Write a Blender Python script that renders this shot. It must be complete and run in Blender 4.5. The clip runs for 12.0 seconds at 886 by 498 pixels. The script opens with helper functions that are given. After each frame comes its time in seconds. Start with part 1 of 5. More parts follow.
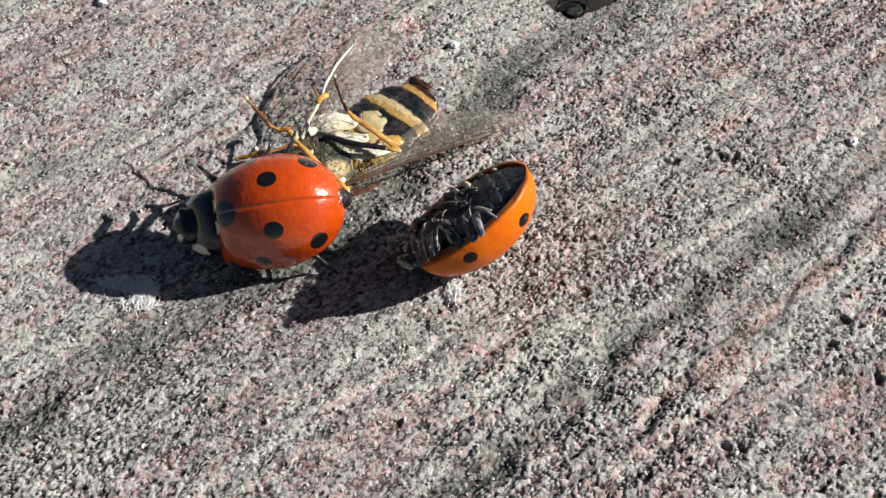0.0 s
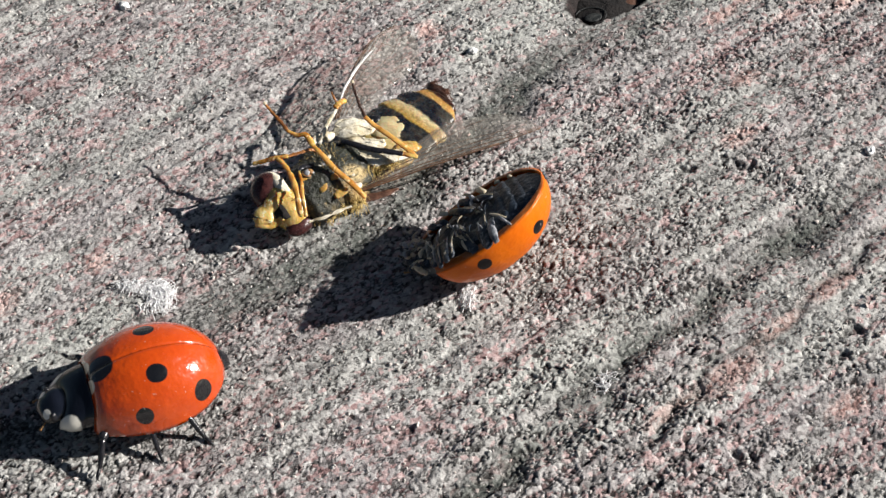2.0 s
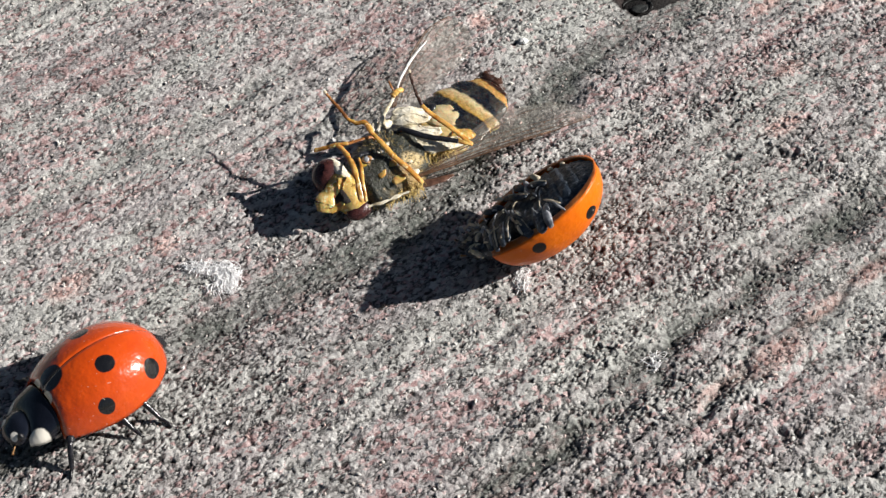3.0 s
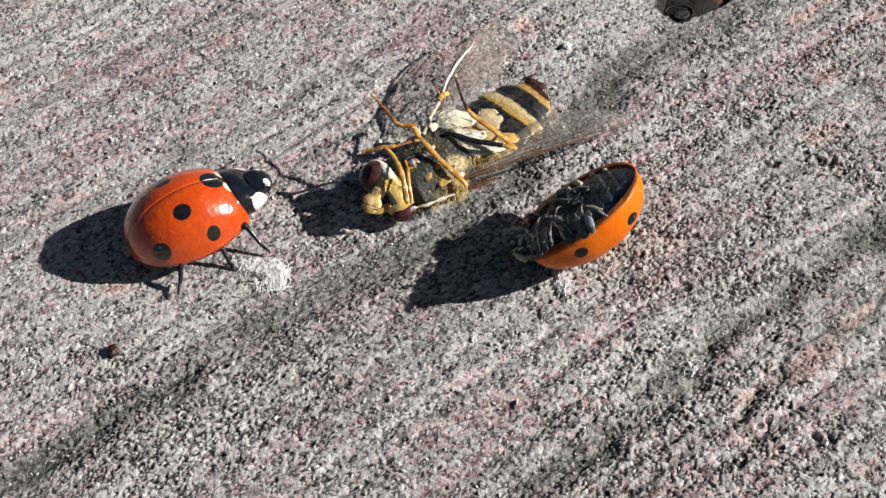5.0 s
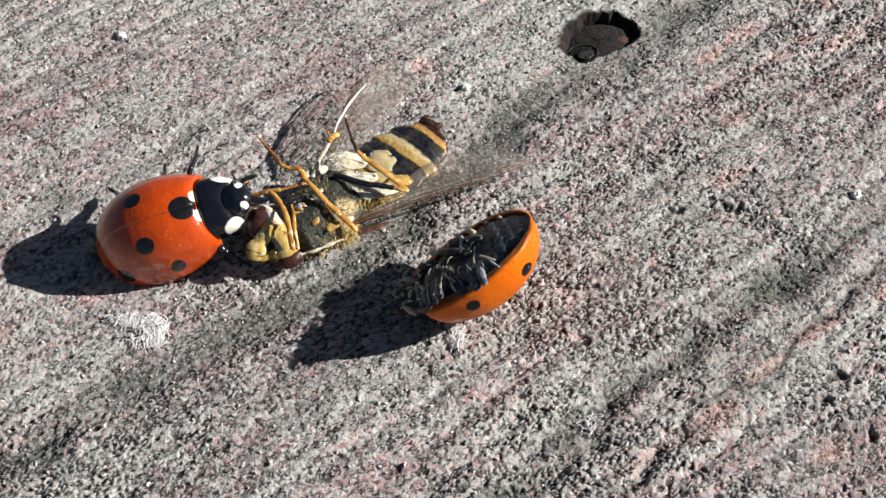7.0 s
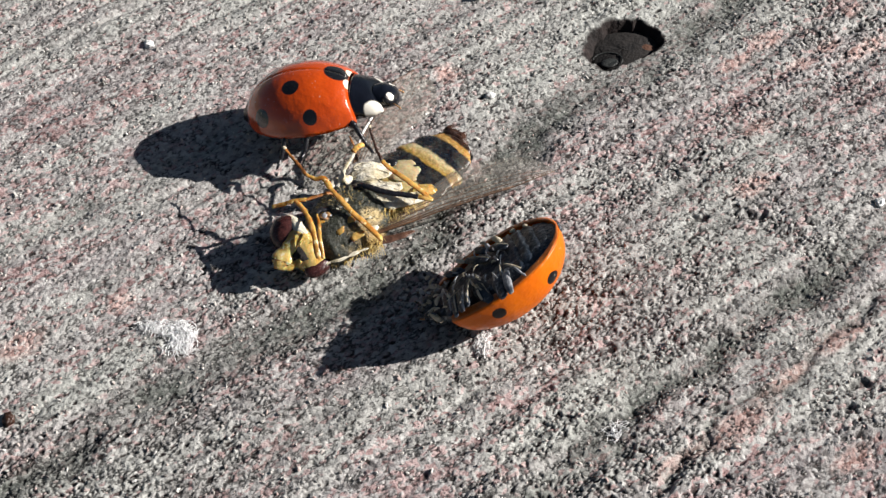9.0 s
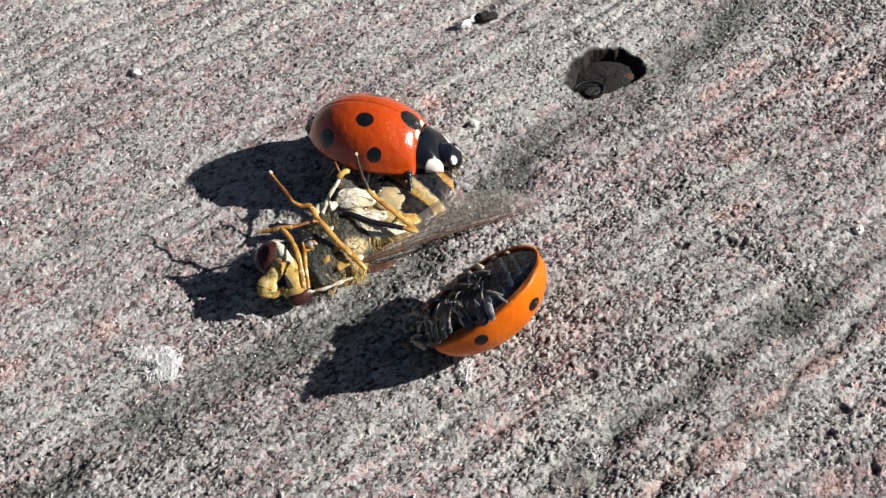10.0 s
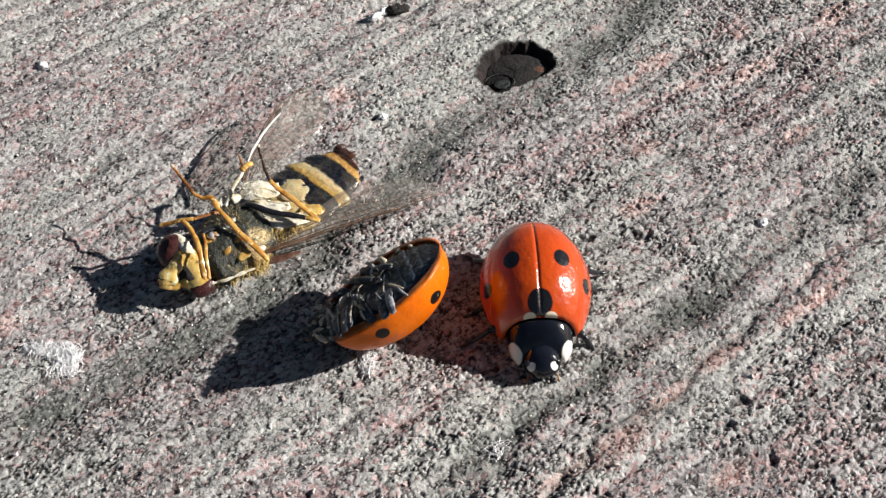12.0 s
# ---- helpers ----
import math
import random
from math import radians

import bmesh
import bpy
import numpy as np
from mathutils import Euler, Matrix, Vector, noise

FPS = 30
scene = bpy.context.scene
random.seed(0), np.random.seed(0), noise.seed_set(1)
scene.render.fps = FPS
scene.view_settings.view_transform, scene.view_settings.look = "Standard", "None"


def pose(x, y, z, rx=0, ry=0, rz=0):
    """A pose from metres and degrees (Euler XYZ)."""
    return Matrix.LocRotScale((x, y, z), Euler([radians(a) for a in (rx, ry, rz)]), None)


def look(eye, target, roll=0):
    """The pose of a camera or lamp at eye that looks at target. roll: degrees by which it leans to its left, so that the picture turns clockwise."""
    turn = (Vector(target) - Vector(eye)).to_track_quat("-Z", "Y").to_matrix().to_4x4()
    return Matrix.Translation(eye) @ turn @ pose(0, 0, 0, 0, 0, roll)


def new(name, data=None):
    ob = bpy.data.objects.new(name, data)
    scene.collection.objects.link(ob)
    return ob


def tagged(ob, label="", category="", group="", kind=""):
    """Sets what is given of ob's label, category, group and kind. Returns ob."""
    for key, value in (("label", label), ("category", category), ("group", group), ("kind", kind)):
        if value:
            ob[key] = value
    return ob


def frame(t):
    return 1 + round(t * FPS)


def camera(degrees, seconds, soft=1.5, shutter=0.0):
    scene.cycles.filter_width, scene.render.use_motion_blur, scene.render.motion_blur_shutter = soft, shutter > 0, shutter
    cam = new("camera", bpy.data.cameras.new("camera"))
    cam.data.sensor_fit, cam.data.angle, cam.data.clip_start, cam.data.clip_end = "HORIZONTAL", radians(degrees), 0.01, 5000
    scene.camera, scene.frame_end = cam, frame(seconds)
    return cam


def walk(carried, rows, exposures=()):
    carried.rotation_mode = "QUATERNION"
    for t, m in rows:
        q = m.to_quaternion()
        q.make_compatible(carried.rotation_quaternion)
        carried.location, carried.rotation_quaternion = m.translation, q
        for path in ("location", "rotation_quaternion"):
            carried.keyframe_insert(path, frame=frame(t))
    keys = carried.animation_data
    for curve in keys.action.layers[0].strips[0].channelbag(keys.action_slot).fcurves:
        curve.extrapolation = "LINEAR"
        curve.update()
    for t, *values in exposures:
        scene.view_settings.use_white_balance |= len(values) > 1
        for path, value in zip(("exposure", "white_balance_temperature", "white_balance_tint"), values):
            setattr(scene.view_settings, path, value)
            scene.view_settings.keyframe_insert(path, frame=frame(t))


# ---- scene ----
import functools

U = 0.001  # plans below are in millimetres

# ---- camera ----
cam = camera(32.0, 12.0, soft=1.4)
PATH = [
    (0, (4.066, -43.716, 47.728), (0.304, -2.417, 0.0), -5.53),
    (0.2, (4.655, -43.470, 47.914), (-0.612, -1.167, 0.0), -6.93),
    (0.3, (4.704, -43.536, 47.828), (-0.638, -0.156, 0.0), -6.90),
    (0.5, (4.802, -43.667, 47.657), (-0.621, -1.025, 0.0), -6.83),
    (0.8, (4.708, -43.291, 47.528), (-0.813, -2.032, 0.0), -7.06),
    (1, (5.009, -43.151, 47.680), (-0.131, -1.276, 0.0), -6.57),
    (1.2, (4.820, -43.186, 48.164), (-0.447, -0.665, 0.0), -6.64),
    (1.5, (4.926, -43.476, 47.800), (-0.349, -1.567, 0.0), -6.61),
    (1.8, (5.195, -43.415, 48.170), (0.159, -1.289, 0.0), -6.39),
    (2, (4.693, -43.655, 48.104), (-0.343, -2.086, 0.0), -6.34),
    (2.2, (4.575, -44.699, 48.691), (-0.440, -3.088, 0.0), -6.24),
    (2.5, (4.173, -45.198, 50.154), (-1.568, -2.765, 0.0), -6.87),
    (2.8, (3.770, -45.145, 50.194), (-2.448, -2.451, 0.0), -7.27),
    (3, (3.497, -45.277, 50.237), (-2.645, -2.933, 0.0), -7.16),
    (3.2, (3.396, -45.404, 50.354), (-2.766, -2.883, 0.0), -7.24),
    (3.5, (3.244, -45.594, 50.529), (-3.082, -3.912, 0.0), -7.37),
    (3.7, (2.886, -45.743, 50.206), (-3.114, -4.073, 0.0), -6.92),
    (5.3, (2.991, -45.470, 52.450), (-4.669, -2.588, 0.0), -7.66),
    (5.5, (3.387, -44.788, 52.157), (-3.337, -1.109, 0.0), -6.90),
    (5.7, (4.265, -44.106, 51.888), (-1.637, -0.065, 0.0), -6.22),
    (6, (4.979, -43.707, 50.456), (-0.024, -0.008, 0.0), -5.35),
    (6.2, (4.892, -43.565, 50.204), (0.161, -0.237, 0.0), -5.39),
    (6.3, (4.848, -43.494, 50.078), (-0.010, -1.144, 0.0), -5.41),
    (6.5, (5.160, -42.950, 49.824), (0.459, -0.939, 0.0), -5.23),
    (6.8, (5.136, -42.844, 49.825), (0.180, -0.464, 0.0), -5.41),
    (7, (5.120, -42.773, 49.825), (-0.010, 0.028, 0.0), -5.53),
    (7.2, (5.005, -42.611, 49.867), (-0.348, -0.183, 0.0), -5.85),
    (8.8, (4.935, -42.651, 50.247), (-0.976, 0.040, 0.0), -6.33),
    (9, (4.813, -42.900, 50.467), (-1.146, 0.465, 0.0), -6.28),
    (9.2, (4.957, -43.014, 50.718), (-1.060, 1.497, 0.0), -6.29),
    (9.3, (5.029, -43.071, 50.844), (-1.074, 1.450, 0.0), -6.29),
    (9.5, (5.048, -43.045, 50.843), (-1.067, 2.044, 0.0), -6.24),
    (9.8, (5.172, -43.128, 50.907), (-0.665, 1.879, 0.0), -6.01),
    (10, (5.254, -43.184, 50.949), (-0.491, 2.034, 0.0), -5.85),
    (10.2, (5.214, -43.130, 50.868), (-0.583, 2.074, 0.0), -5.86),
    (10.5, (5.154, -43.049, 50.747), (-0.521, 1.642, 0.0), -5.88),
    (10.8, (5.117, -43.007, 50.725), (-0.454, 1.598, 0.0), -5.99),
    (11, (5.092, -42.979, 50.711), (-0.658, 1.373, 0.0), -6.06),
    (11.1, (5.182, -43.097, 50.820), (-0.712, 1.411, 0.0), -6.20),
    (11.2, (4.984, -42.910, 50.867), (-0.865, 1.512, 0.0), -6.17),
    (11.3, (5.223, -42.928, 51.054), (-0.938, 1.446, 0.0), -6.32),
    (11.4, (5.461, -42.945, 51.241), (-0.510, 2.014, 0.0), -6.47),
    (11.5, (5.596, -43.144, 50.711), (0.254, 1.353, 0.0), -5.67),
    (11.7, (6.975, -42.843, 50.566), (2.906, 1.847, 0.0), -4.42),
    (11.8, (7.136, -42.878, 50.651), (3.255, 1.898, 0.0), -4.34),
    (12, (7.227, -43.032, 50.562), (3.681, 1.590, 0.0), -3.98),
]


def view(t, eye, target, roll):
    return t, look([v * U for v in eye], [v * U for v in target], roll)


walk(cam, [view(*row) for row in PATH], exposures=[(0, 0.73), (12, 0.73)])

# ---- light ----
SUN_TURN, SUN_HEIGHT = 8.5, 26.0
way = Vector((math.cos(radians(SUN_TURN)) * math.cos(radians(SUN_HEIGHT)),
              math.sin(radians(SUN_TURN)) * math.cos(radians(SUN_HEIGHT)), math.sin(radians(SUN_HEIGHT))))
sun = new("sun", bpy.data.lights.new("sun", "SUN"))
sun.data.energy, sun.data.angle, sun.data.color = 5.0, radians(0.53), (1.0, 0.955, 0.905)
sun.matrix_world = look(way, (0, 0, 0))
world = bpy.data.worlds.new("sky")
scene.world = world
world.use_nodes = True
sky = world.node_tree.nodes.new("ShaderNodeTexSky")
sky.sky_type, sky.sun_disc = "NISHITA", False
sky.sun_elevation, sky.sun_rotation = radians(SUN_HEIGHT), radians(90 - SUN_TURN)
back = world.node_tree.nodes["Background"]
back.inputs["Strength"].default_value = 0.021
world.node_tree.links.new(sky.outputs["Color"], back.inputs["Color"])


# ---- materials ----
class Nodes:
    """Short-hand for a node material."""

    def __init__(self, name):
        self.mat = bpy.data.materials.new(name)
        self.mat.use_nodes = True
        self.tree = self.mat.node_tree
        self.bsdf = self.tree.nodes["Principled BSDF"]
        self.out = self.tree.nodes["Material Output"]

    def node(self, kind, operation=None, feature=None, data_type=None, blend_type=None, interpolation_type=None):
        n = self.tree.nodes.new("ShaderNode" + kind)
        if operation:
            n.operation = operation
        if feature:
            n.feature = feature
        if data_type:
            n.data_type = data_type
        if blend_type:
            n.blend_type = blend_type
        if interpolation_type:
            n.interpolation_type = interpolation_type
        return n

    def link(self, a, b):
        self.tree.links.new(a, b)

    def put(self, socket, value):
        if isinstance(value, bpy.types.NodeSocket):
            self.link(value, socket)
        else:
            socket.default_value = value

    def coords(self, scale=(1, 1, 1), turn=0.0, shift=(0, 0, 0)):
        """Object coordinates in millimetres."""
        tc, mp = self.node("TexCoord"), self.node("Mapping")
        mp.inputs["Scale"].default_value = [1000 * v for v in scale]
        first = self.node("Mapping")
        first.inputs["Rotation"].default_value = (0, 0, turn)
        first.inputs["Location"].default_value = [v * U for v in shift]
        self.link(tc.outputs["Object"], first.inputs["Vector"])
        self.link(first.outputs["Vector"], mp.inputs["Vector"])
        return mp.outputs["Vector"]

    def noise(self, co, scale, detail=4.0, rough=0.55):
        n = self.node("TexNoise")
        self.put(n.inputs["Vector"], co)
        n.inputs["Scale"].default_value, n.inputs["Detail"].default_value = scale, detail
        n.inputs["Roughness"].default_value = rough
        return n.outputs["Fac"]

    def cells(self, co, scale, feature="F1"):
        n = self.node("TexVoronoi", feature=feature)
        self.put(n.inputs["Vector"], co)
        n.inputs["Scale"].default_value = scale
        return n

    def ramp(self, fac, stops, mode="LINEAR"):
        n = self.node("ValToRGB")
        n.color_ramp.interpolation = mode
        el = n.color_ramp.elements
        el.remove(el[1])
        for i, (p, c) in enumerate(stops):
            e = el[0] if i == 0 else el.new(p)
            e.position = p
            e.color = (c, c, c, 1) if isinstance(c, (int, float)) else (*c, 1)
        self.put(n.inputs["Fac"], fac)
        return n.outputs["Color"]

    def mix(self, fac, a, b, mode="MIX"):
        n = self.node("Mix", data_type="RGBA", blend_type=mode)
        for socket, value in ((n.inputs[0], fac), (n.inputs[6], a), (n.inputs[7], b)):
            self.put(socket, (*value, 1) if isinstance(value, tuple) and len(value) == 3 else value)
        return n.outputs[2]

    def math(self, op, a, b=0.0, c=0.0):
        n = self.node("Math", operation=op)
        for socket, value in zip(n.inputs, (a, b, c)):
            self.put(socket, value)
        return n.outputs[0]

    def near(self, co, place, size, soft=0.15, warp=0.0):
        """1 inside an ellipsoid round place (mm), 0 outside."""
        sub = self.node("VectorMath", operation="SUBTRACT")
        self.put(sub.inputs[0], co)
        sub.inputs[1].default_value = place
        div = self.node("VectorMath", operation="DIVIDE")
        self.link(sub.outputs[0], div.inputs[0])
        div.inputs[1].default_value = size
        ln = self.node("VectorMath", operation="LENGTH")
        self.link(div.outputs[0], ln.inputs[0])
        d = ln.outputs["Value"]
        if warp:
            d = self.math("ADD", d, self.math("MULTIPLY", self.math("SUBTRACT", self.noise(co, 2.2, 3), 0.5), warp))
        n = self.node("MapRange", interpolation_type="SMOOTHSTEP")
        self.put(n.inputs["Value"], d)
        for key, value in (("From Min", 1 - soft), ("From Max", 1 + soft), ("To Min", 1.0), ("To Max", 0.0)):
            n.inputs[key].default_value = value
        return n.outputs["Result"]

    def bump(self, height, distance, strength=1.0, normal=None):
        n = self.node("Bump")
        self.put(n.inputs["Height"], height)
        n.inputs["Distance"].default_value = distance * U
        n.inputs["Strength"].default_value = strength
        if normal is not None:
            self.put(n.inputs["Normal"], normal)
        return n.outputs["Normal"]

    def done(self, color, rough=0.5, normal=None, **sets):
        self.put(self.bsdf.inputs["Base Color"], (*color, 1) if isinstance(color, tuple) else color)
        self.put(self.bsdf.inputs["Roughness"], rough)
        if normal is not None:
            self.put(self.bsdf.inputs["Normal"], normal)
        for key, value in sets.items():
            self.put(self.bsdf.inputs[key.replace("_", " ")], value)
        return self.mat


GRAIN = radians(38)  # the board's grain runs 38 degrees from x
HOLE = (6.85, 13.45)


def ground_material():
    """Mineral crumbs; tone, hue, groove and pit are laid down with the relief of the sheet."""
    k = Nodes("weathered_board")
    co = k.coords()

    def laid(name):
        n = k.node("Attribute")
        n.attribute_name = name
        return n.outputs["Fac"]

    tone, hue = laid("tone"), laid("hue")
    crumb, fine = k.noise(co, 4.6, 3), k.noise(co, 11.0, 3, 0.6)
    tone = k.math("ADD", tone, k.math("MULTIPLY", k.math("SUBTRACT", crumb, 0.5), 0.9))
    # three kinds of crust: grey, pale green-grey and dusty pink
    grey = k.ramp(tone, [(0.0, (0.115, 0.105, 0.105)), (0.12, (0.245, 0.222, 0.220)), (0.45, (0.36, 0.333, 0.33)), (0.80, (0.45, 0.428, 0.42)), (1.0, (0.54, 0.525, 0.515))])
    pale = k.ramp(tone, [(0.0, (0.19, 0.192, 0.18)), (0.12, (0.335, 0.34, 0.318)), (0.5, (0.44, 0.445, 0.418)), (1.0, (0.52, 0.525, 0.497))])
    pink = k.ramp(tone, [(0.0, (0.165, 0.082, 0.08)), (0.15, (0.335, 0.198, 0.192)), (0.5, (0.445, 0.295, 0.287)), (1.0, (0.565, 0.425, 0.412))])
    ochre = k.ramp(tone, [(0.0, (0.34, 0.19, 0.165)), (0.5, (0.57, 0.385, 0.35)), (1.0, (0.68, 0.53, 0.49))])
    along = k.coords((0.14, 1.0, 1.0), -GRAIN)
    pink_field = k.ramp(k.noise(along, 0.72, 5, 0.66), [(0.40, 0.06), (0.62, 0.80)])
    pale_field = k.ramp(k.noise(k.coords((0.35, 1, 1), -GRAIN, (7, 3, 0)), 0.24, 4, 0.6), [(0.42, 0.0), (0.60, 0.8)])
    turned = k.coords((1, 1, 1), -GRAIN)
    for a, q, ra, rq in ((15.2, 8.0, 5.0, 2.4), (9.0, 7.6, 4.0, 1.4), (-16.0, 4.4, 4.0, 1.2), (-1.0, -9.0, 5.0, 1.3)):
        pale_field = k.math("MAXIMUM", pale_field, k.near(turned, (a, q, 0), (ra, rq, 5), 0.45, 0.7))
    grain = k.mix(pale_field, grey, pale)
    pick = k.ramp(k.math("SUBTRACT", k.math("MULTIPLY", pink_field, k.math("SUBTRACT", 1.0, k.math("MULTIPLY", pale_field, 0.75))), hue), [(0.0, 0.0), (0.06, 0.75)])
    grain = k.mix(pick, grain, pink)
    # rubbed pink streaks and ochre stains along the grain
    stains = 0.0
    for a, q, ra, rq in ((3.2, -13.45, 1.5, 0.55), (0.6, -13.3, 1.6, 0.28), (6.0, -12.95, 1.4, 0.28), (9.3, -12.75, 1.3, 0.42), (14.2, -13.1, 2.0, 0.35), (5.8, -17.2, 1.0, 0.4), (19.06, 2.2, 0.8, 0.5), (16.9, 1.95, 0.9, 0.35),
                         (23.7, 1.2, 0.6, 0.35), (21.1, 0.05, 0.7, 0.35), (22.3, -1.1, 1.4, 0.35), (19.1, -0.1, 0.6, 0.35), (14.9, -1.85, 0.8, 0.4), (20.75, -5.6, 0.9, 0.4), (5.92, 9.95, 0.6, 0.6), (28.1, -0.6, 1.2, 0.5), (12.2, -4.4, 0.9, 0.5),
                         (-17.6, 7.8, 1.0, 0.6), (-13.2, 7.2, 0.6, 0.5)):
        stains = k.math("MAXIMUM", stains, k.near(turned, (a, q, 0), (ra, rq, 3), 0.5, 1.1))
    grain = k.mix(k.math("MULTIPLY", stains, k.ramp(hue, [(0.0, 0.95), (0.8, 0.85), (1.0, 0.2)])), grain, ochre)
    grain = k.mix(0.35, grain, k.ramp(fine, [(0.30, 0.5), (0.5, 1.0), (0.75, 1.25)]), "MULTIPLY")
    streak = k.ramp(k.noise(k.coords((0.06, 1.0, 1.0), -GRAIN), 0.95, 4, 0.6), [(0.33, 0.60), (0.45, 0.88), (0.58, 1.04), (0.75, 1.12)])
    grain = k.mix(0.65, grain, streak, "MULTIPLY")
    # old dirt that has gathered along the grooves
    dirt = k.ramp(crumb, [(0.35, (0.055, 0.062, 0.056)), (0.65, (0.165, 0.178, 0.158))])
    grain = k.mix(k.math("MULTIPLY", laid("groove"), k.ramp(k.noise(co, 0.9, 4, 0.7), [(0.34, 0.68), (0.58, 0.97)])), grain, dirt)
    # dark base of lost crumbs, plus shade painted into crevices and pits
    grain = k.mix(k.math("MULTIPLY", laid("bare_shade"), 0.93), grain, (0.020, 0.019, 0.018))
    # small angular hollows between the crumbs, shade put into their colour, thick in some places and thin in others
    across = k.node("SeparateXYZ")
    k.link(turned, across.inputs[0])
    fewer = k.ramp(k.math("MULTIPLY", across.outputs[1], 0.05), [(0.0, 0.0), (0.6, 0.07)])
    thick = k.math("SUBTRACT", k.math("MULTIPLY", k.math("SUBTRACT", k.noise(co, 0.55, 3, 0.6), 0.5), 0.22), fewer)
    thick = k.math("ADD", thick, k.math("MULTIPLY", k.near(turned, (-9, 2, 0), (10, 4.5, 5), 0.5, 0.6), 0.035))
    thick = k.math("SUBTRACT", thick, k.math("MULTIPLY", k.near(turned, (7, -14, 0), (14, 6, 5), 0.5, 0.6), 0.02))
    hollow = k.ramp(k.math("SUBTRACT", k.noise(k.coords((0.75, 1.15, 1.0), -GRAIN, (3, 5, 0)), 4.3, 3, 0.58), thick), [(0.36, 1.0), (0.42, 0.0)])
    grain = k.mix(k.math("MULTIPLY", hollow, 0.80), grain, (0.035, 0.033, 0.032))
    chip = k.ramp(k.noise(k.coords((0.8, 1.1, 1.0), -GRAIN, (1, 9, 0)), 4.8, 2, 0.6), [(0.58, 0.0), (0.64, 1.0)])
    grain = k.mix(k.math("MULTIPLY", chip, 0.30), grain, (0.62, 0.60, 0.58))
    # near-black brown over the whole hole, mottled by noise
    hole_brown = k.ramp(k.noise(co, 1.2, 4), [(0.35, (0.010, 0.008, 0.008)), (0.62, (0.022, 0.015, 0.014)), (0.78, (0.05, 0.028, 0.018))])
    grain = k.mix(laid("pit"), grain, hole_brown)
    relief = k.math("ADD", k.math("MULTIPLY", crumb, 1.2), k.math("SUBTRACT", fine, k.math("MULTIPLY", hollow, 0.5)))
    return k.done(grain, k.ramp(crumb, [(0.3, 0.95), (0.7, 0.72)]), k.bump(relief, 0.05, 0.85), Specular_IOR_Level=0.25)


def grit_material():
    k = Nodes("mineral_grit")
    geo = k.node("NewGeometry")
    rnd = geo.outputs["Random Per Island"]
    base = k.ramp(rnd, [(0.0, (0.10, 0.09, 0.085)), (0.15, (0.36, 0.33, 0.31)), (0.45, (0.48, 0.46, 0.43)), (0.62, (0.52, 0.36, 0.33)), (0.74, (0.56, 0.54, 0.50)), (0.95, (0.54, 0.53, 0.51)), (1.0, (0.62, 0.61, 0.60))])
    co = k.coords()
    return k.done(k.mix(0.5, base, k.ramp(k.noise(co, 9, 3), [(0.3, 0.5), (0.7, 1.2)]), "MULTIPLY"), 0.75, k.bump(k.noise(co, 14, 3), 0.02))


def elytron_material(name, low, high, spots, white, coat=0.35, dull=0.0):
    k = Nodes(name)
    co = k.coords()
    mottled = k.mix(k.noise(co, 0.9, 3), low, high)
    mottled = k.mix(k.ramp(k.noise(co, 6, 3), [(0.4, 0.0), (0.8, 0.35)]), mottled, high)
    col = mottled
    for place, size in spots:
        col = k.mix(k.near(co, place, size, 0.07, 0.22), col, (0.006, 0.006, 0.007))
    for place, size in white:
        col = k.mix(k.near(co, place, size, 0.12, 0.2), col, (0.82, 0.72, 0.55))
    dust_glint = k.ramp(k.noise(co, 7.0, 2, 0.4), [(0.72, 0.0), (0.76, 1.0)])
    col = k.mix(k.math("MULTIPLY", dust_glint, 0.35), col, (0.6, 0.5, 0.4))
    rough = k.ramp(k.noise(co, 2.0, 5), [(0.3, 0.14 + dull), (0.7, 0.30 + dull)])
    nrm = k.bump(k.noise(co, 5.5, 3), 0.005, 0.7, k.bump(k.noise(co, 1.1, 3), 0.14, 0.6))
    return k.done(col, rough, nrm, Coat_Weight=coat, Coat_Roughness=0.045, Coat_IOR=1.7, Specular_IOR_Level=0.25 if dull else 0.5)


def plain_material(name, low, high, rough=0.4, scale=4.0, relief=0.02, patches=(), flecks=(), soft=0.1, **sets):
    """Two tones of noise, with paler or darker patches of their own colour."""
    k = Nodes(name)
    co = k.coords()
    col = k.mix(k.ramp(k.noise(co, scale, 4), [(0.33, 0.0), (0.67, 1.0)]), low, high)
    for place, size, tone in patches:
        col = k.mix(k.near(co, place, size, soft, 0.25 + soft), col, tone)
    for fine, cut, tone in flecks:
        hit = k.noise(k.coords((1, 1, 1), fine, (fine, 2, 1)), fine, 3, 0.6)
        col = k.mix(k.ramp(hit, [(cut, 0.0), (cut + 0.05, 0.85)]), col, tone)
    n = k.noise(co, scale * 2.2, 4)
    return k.done(col, k.ramp(n, [(0.3, rough * 0.8), (0.7, min(1, rough * 1.25))]), k.bump(k.noise(co, scale * 7, 3), relief * 0.45, 0.9, k.bump(n, relief)), **sets)


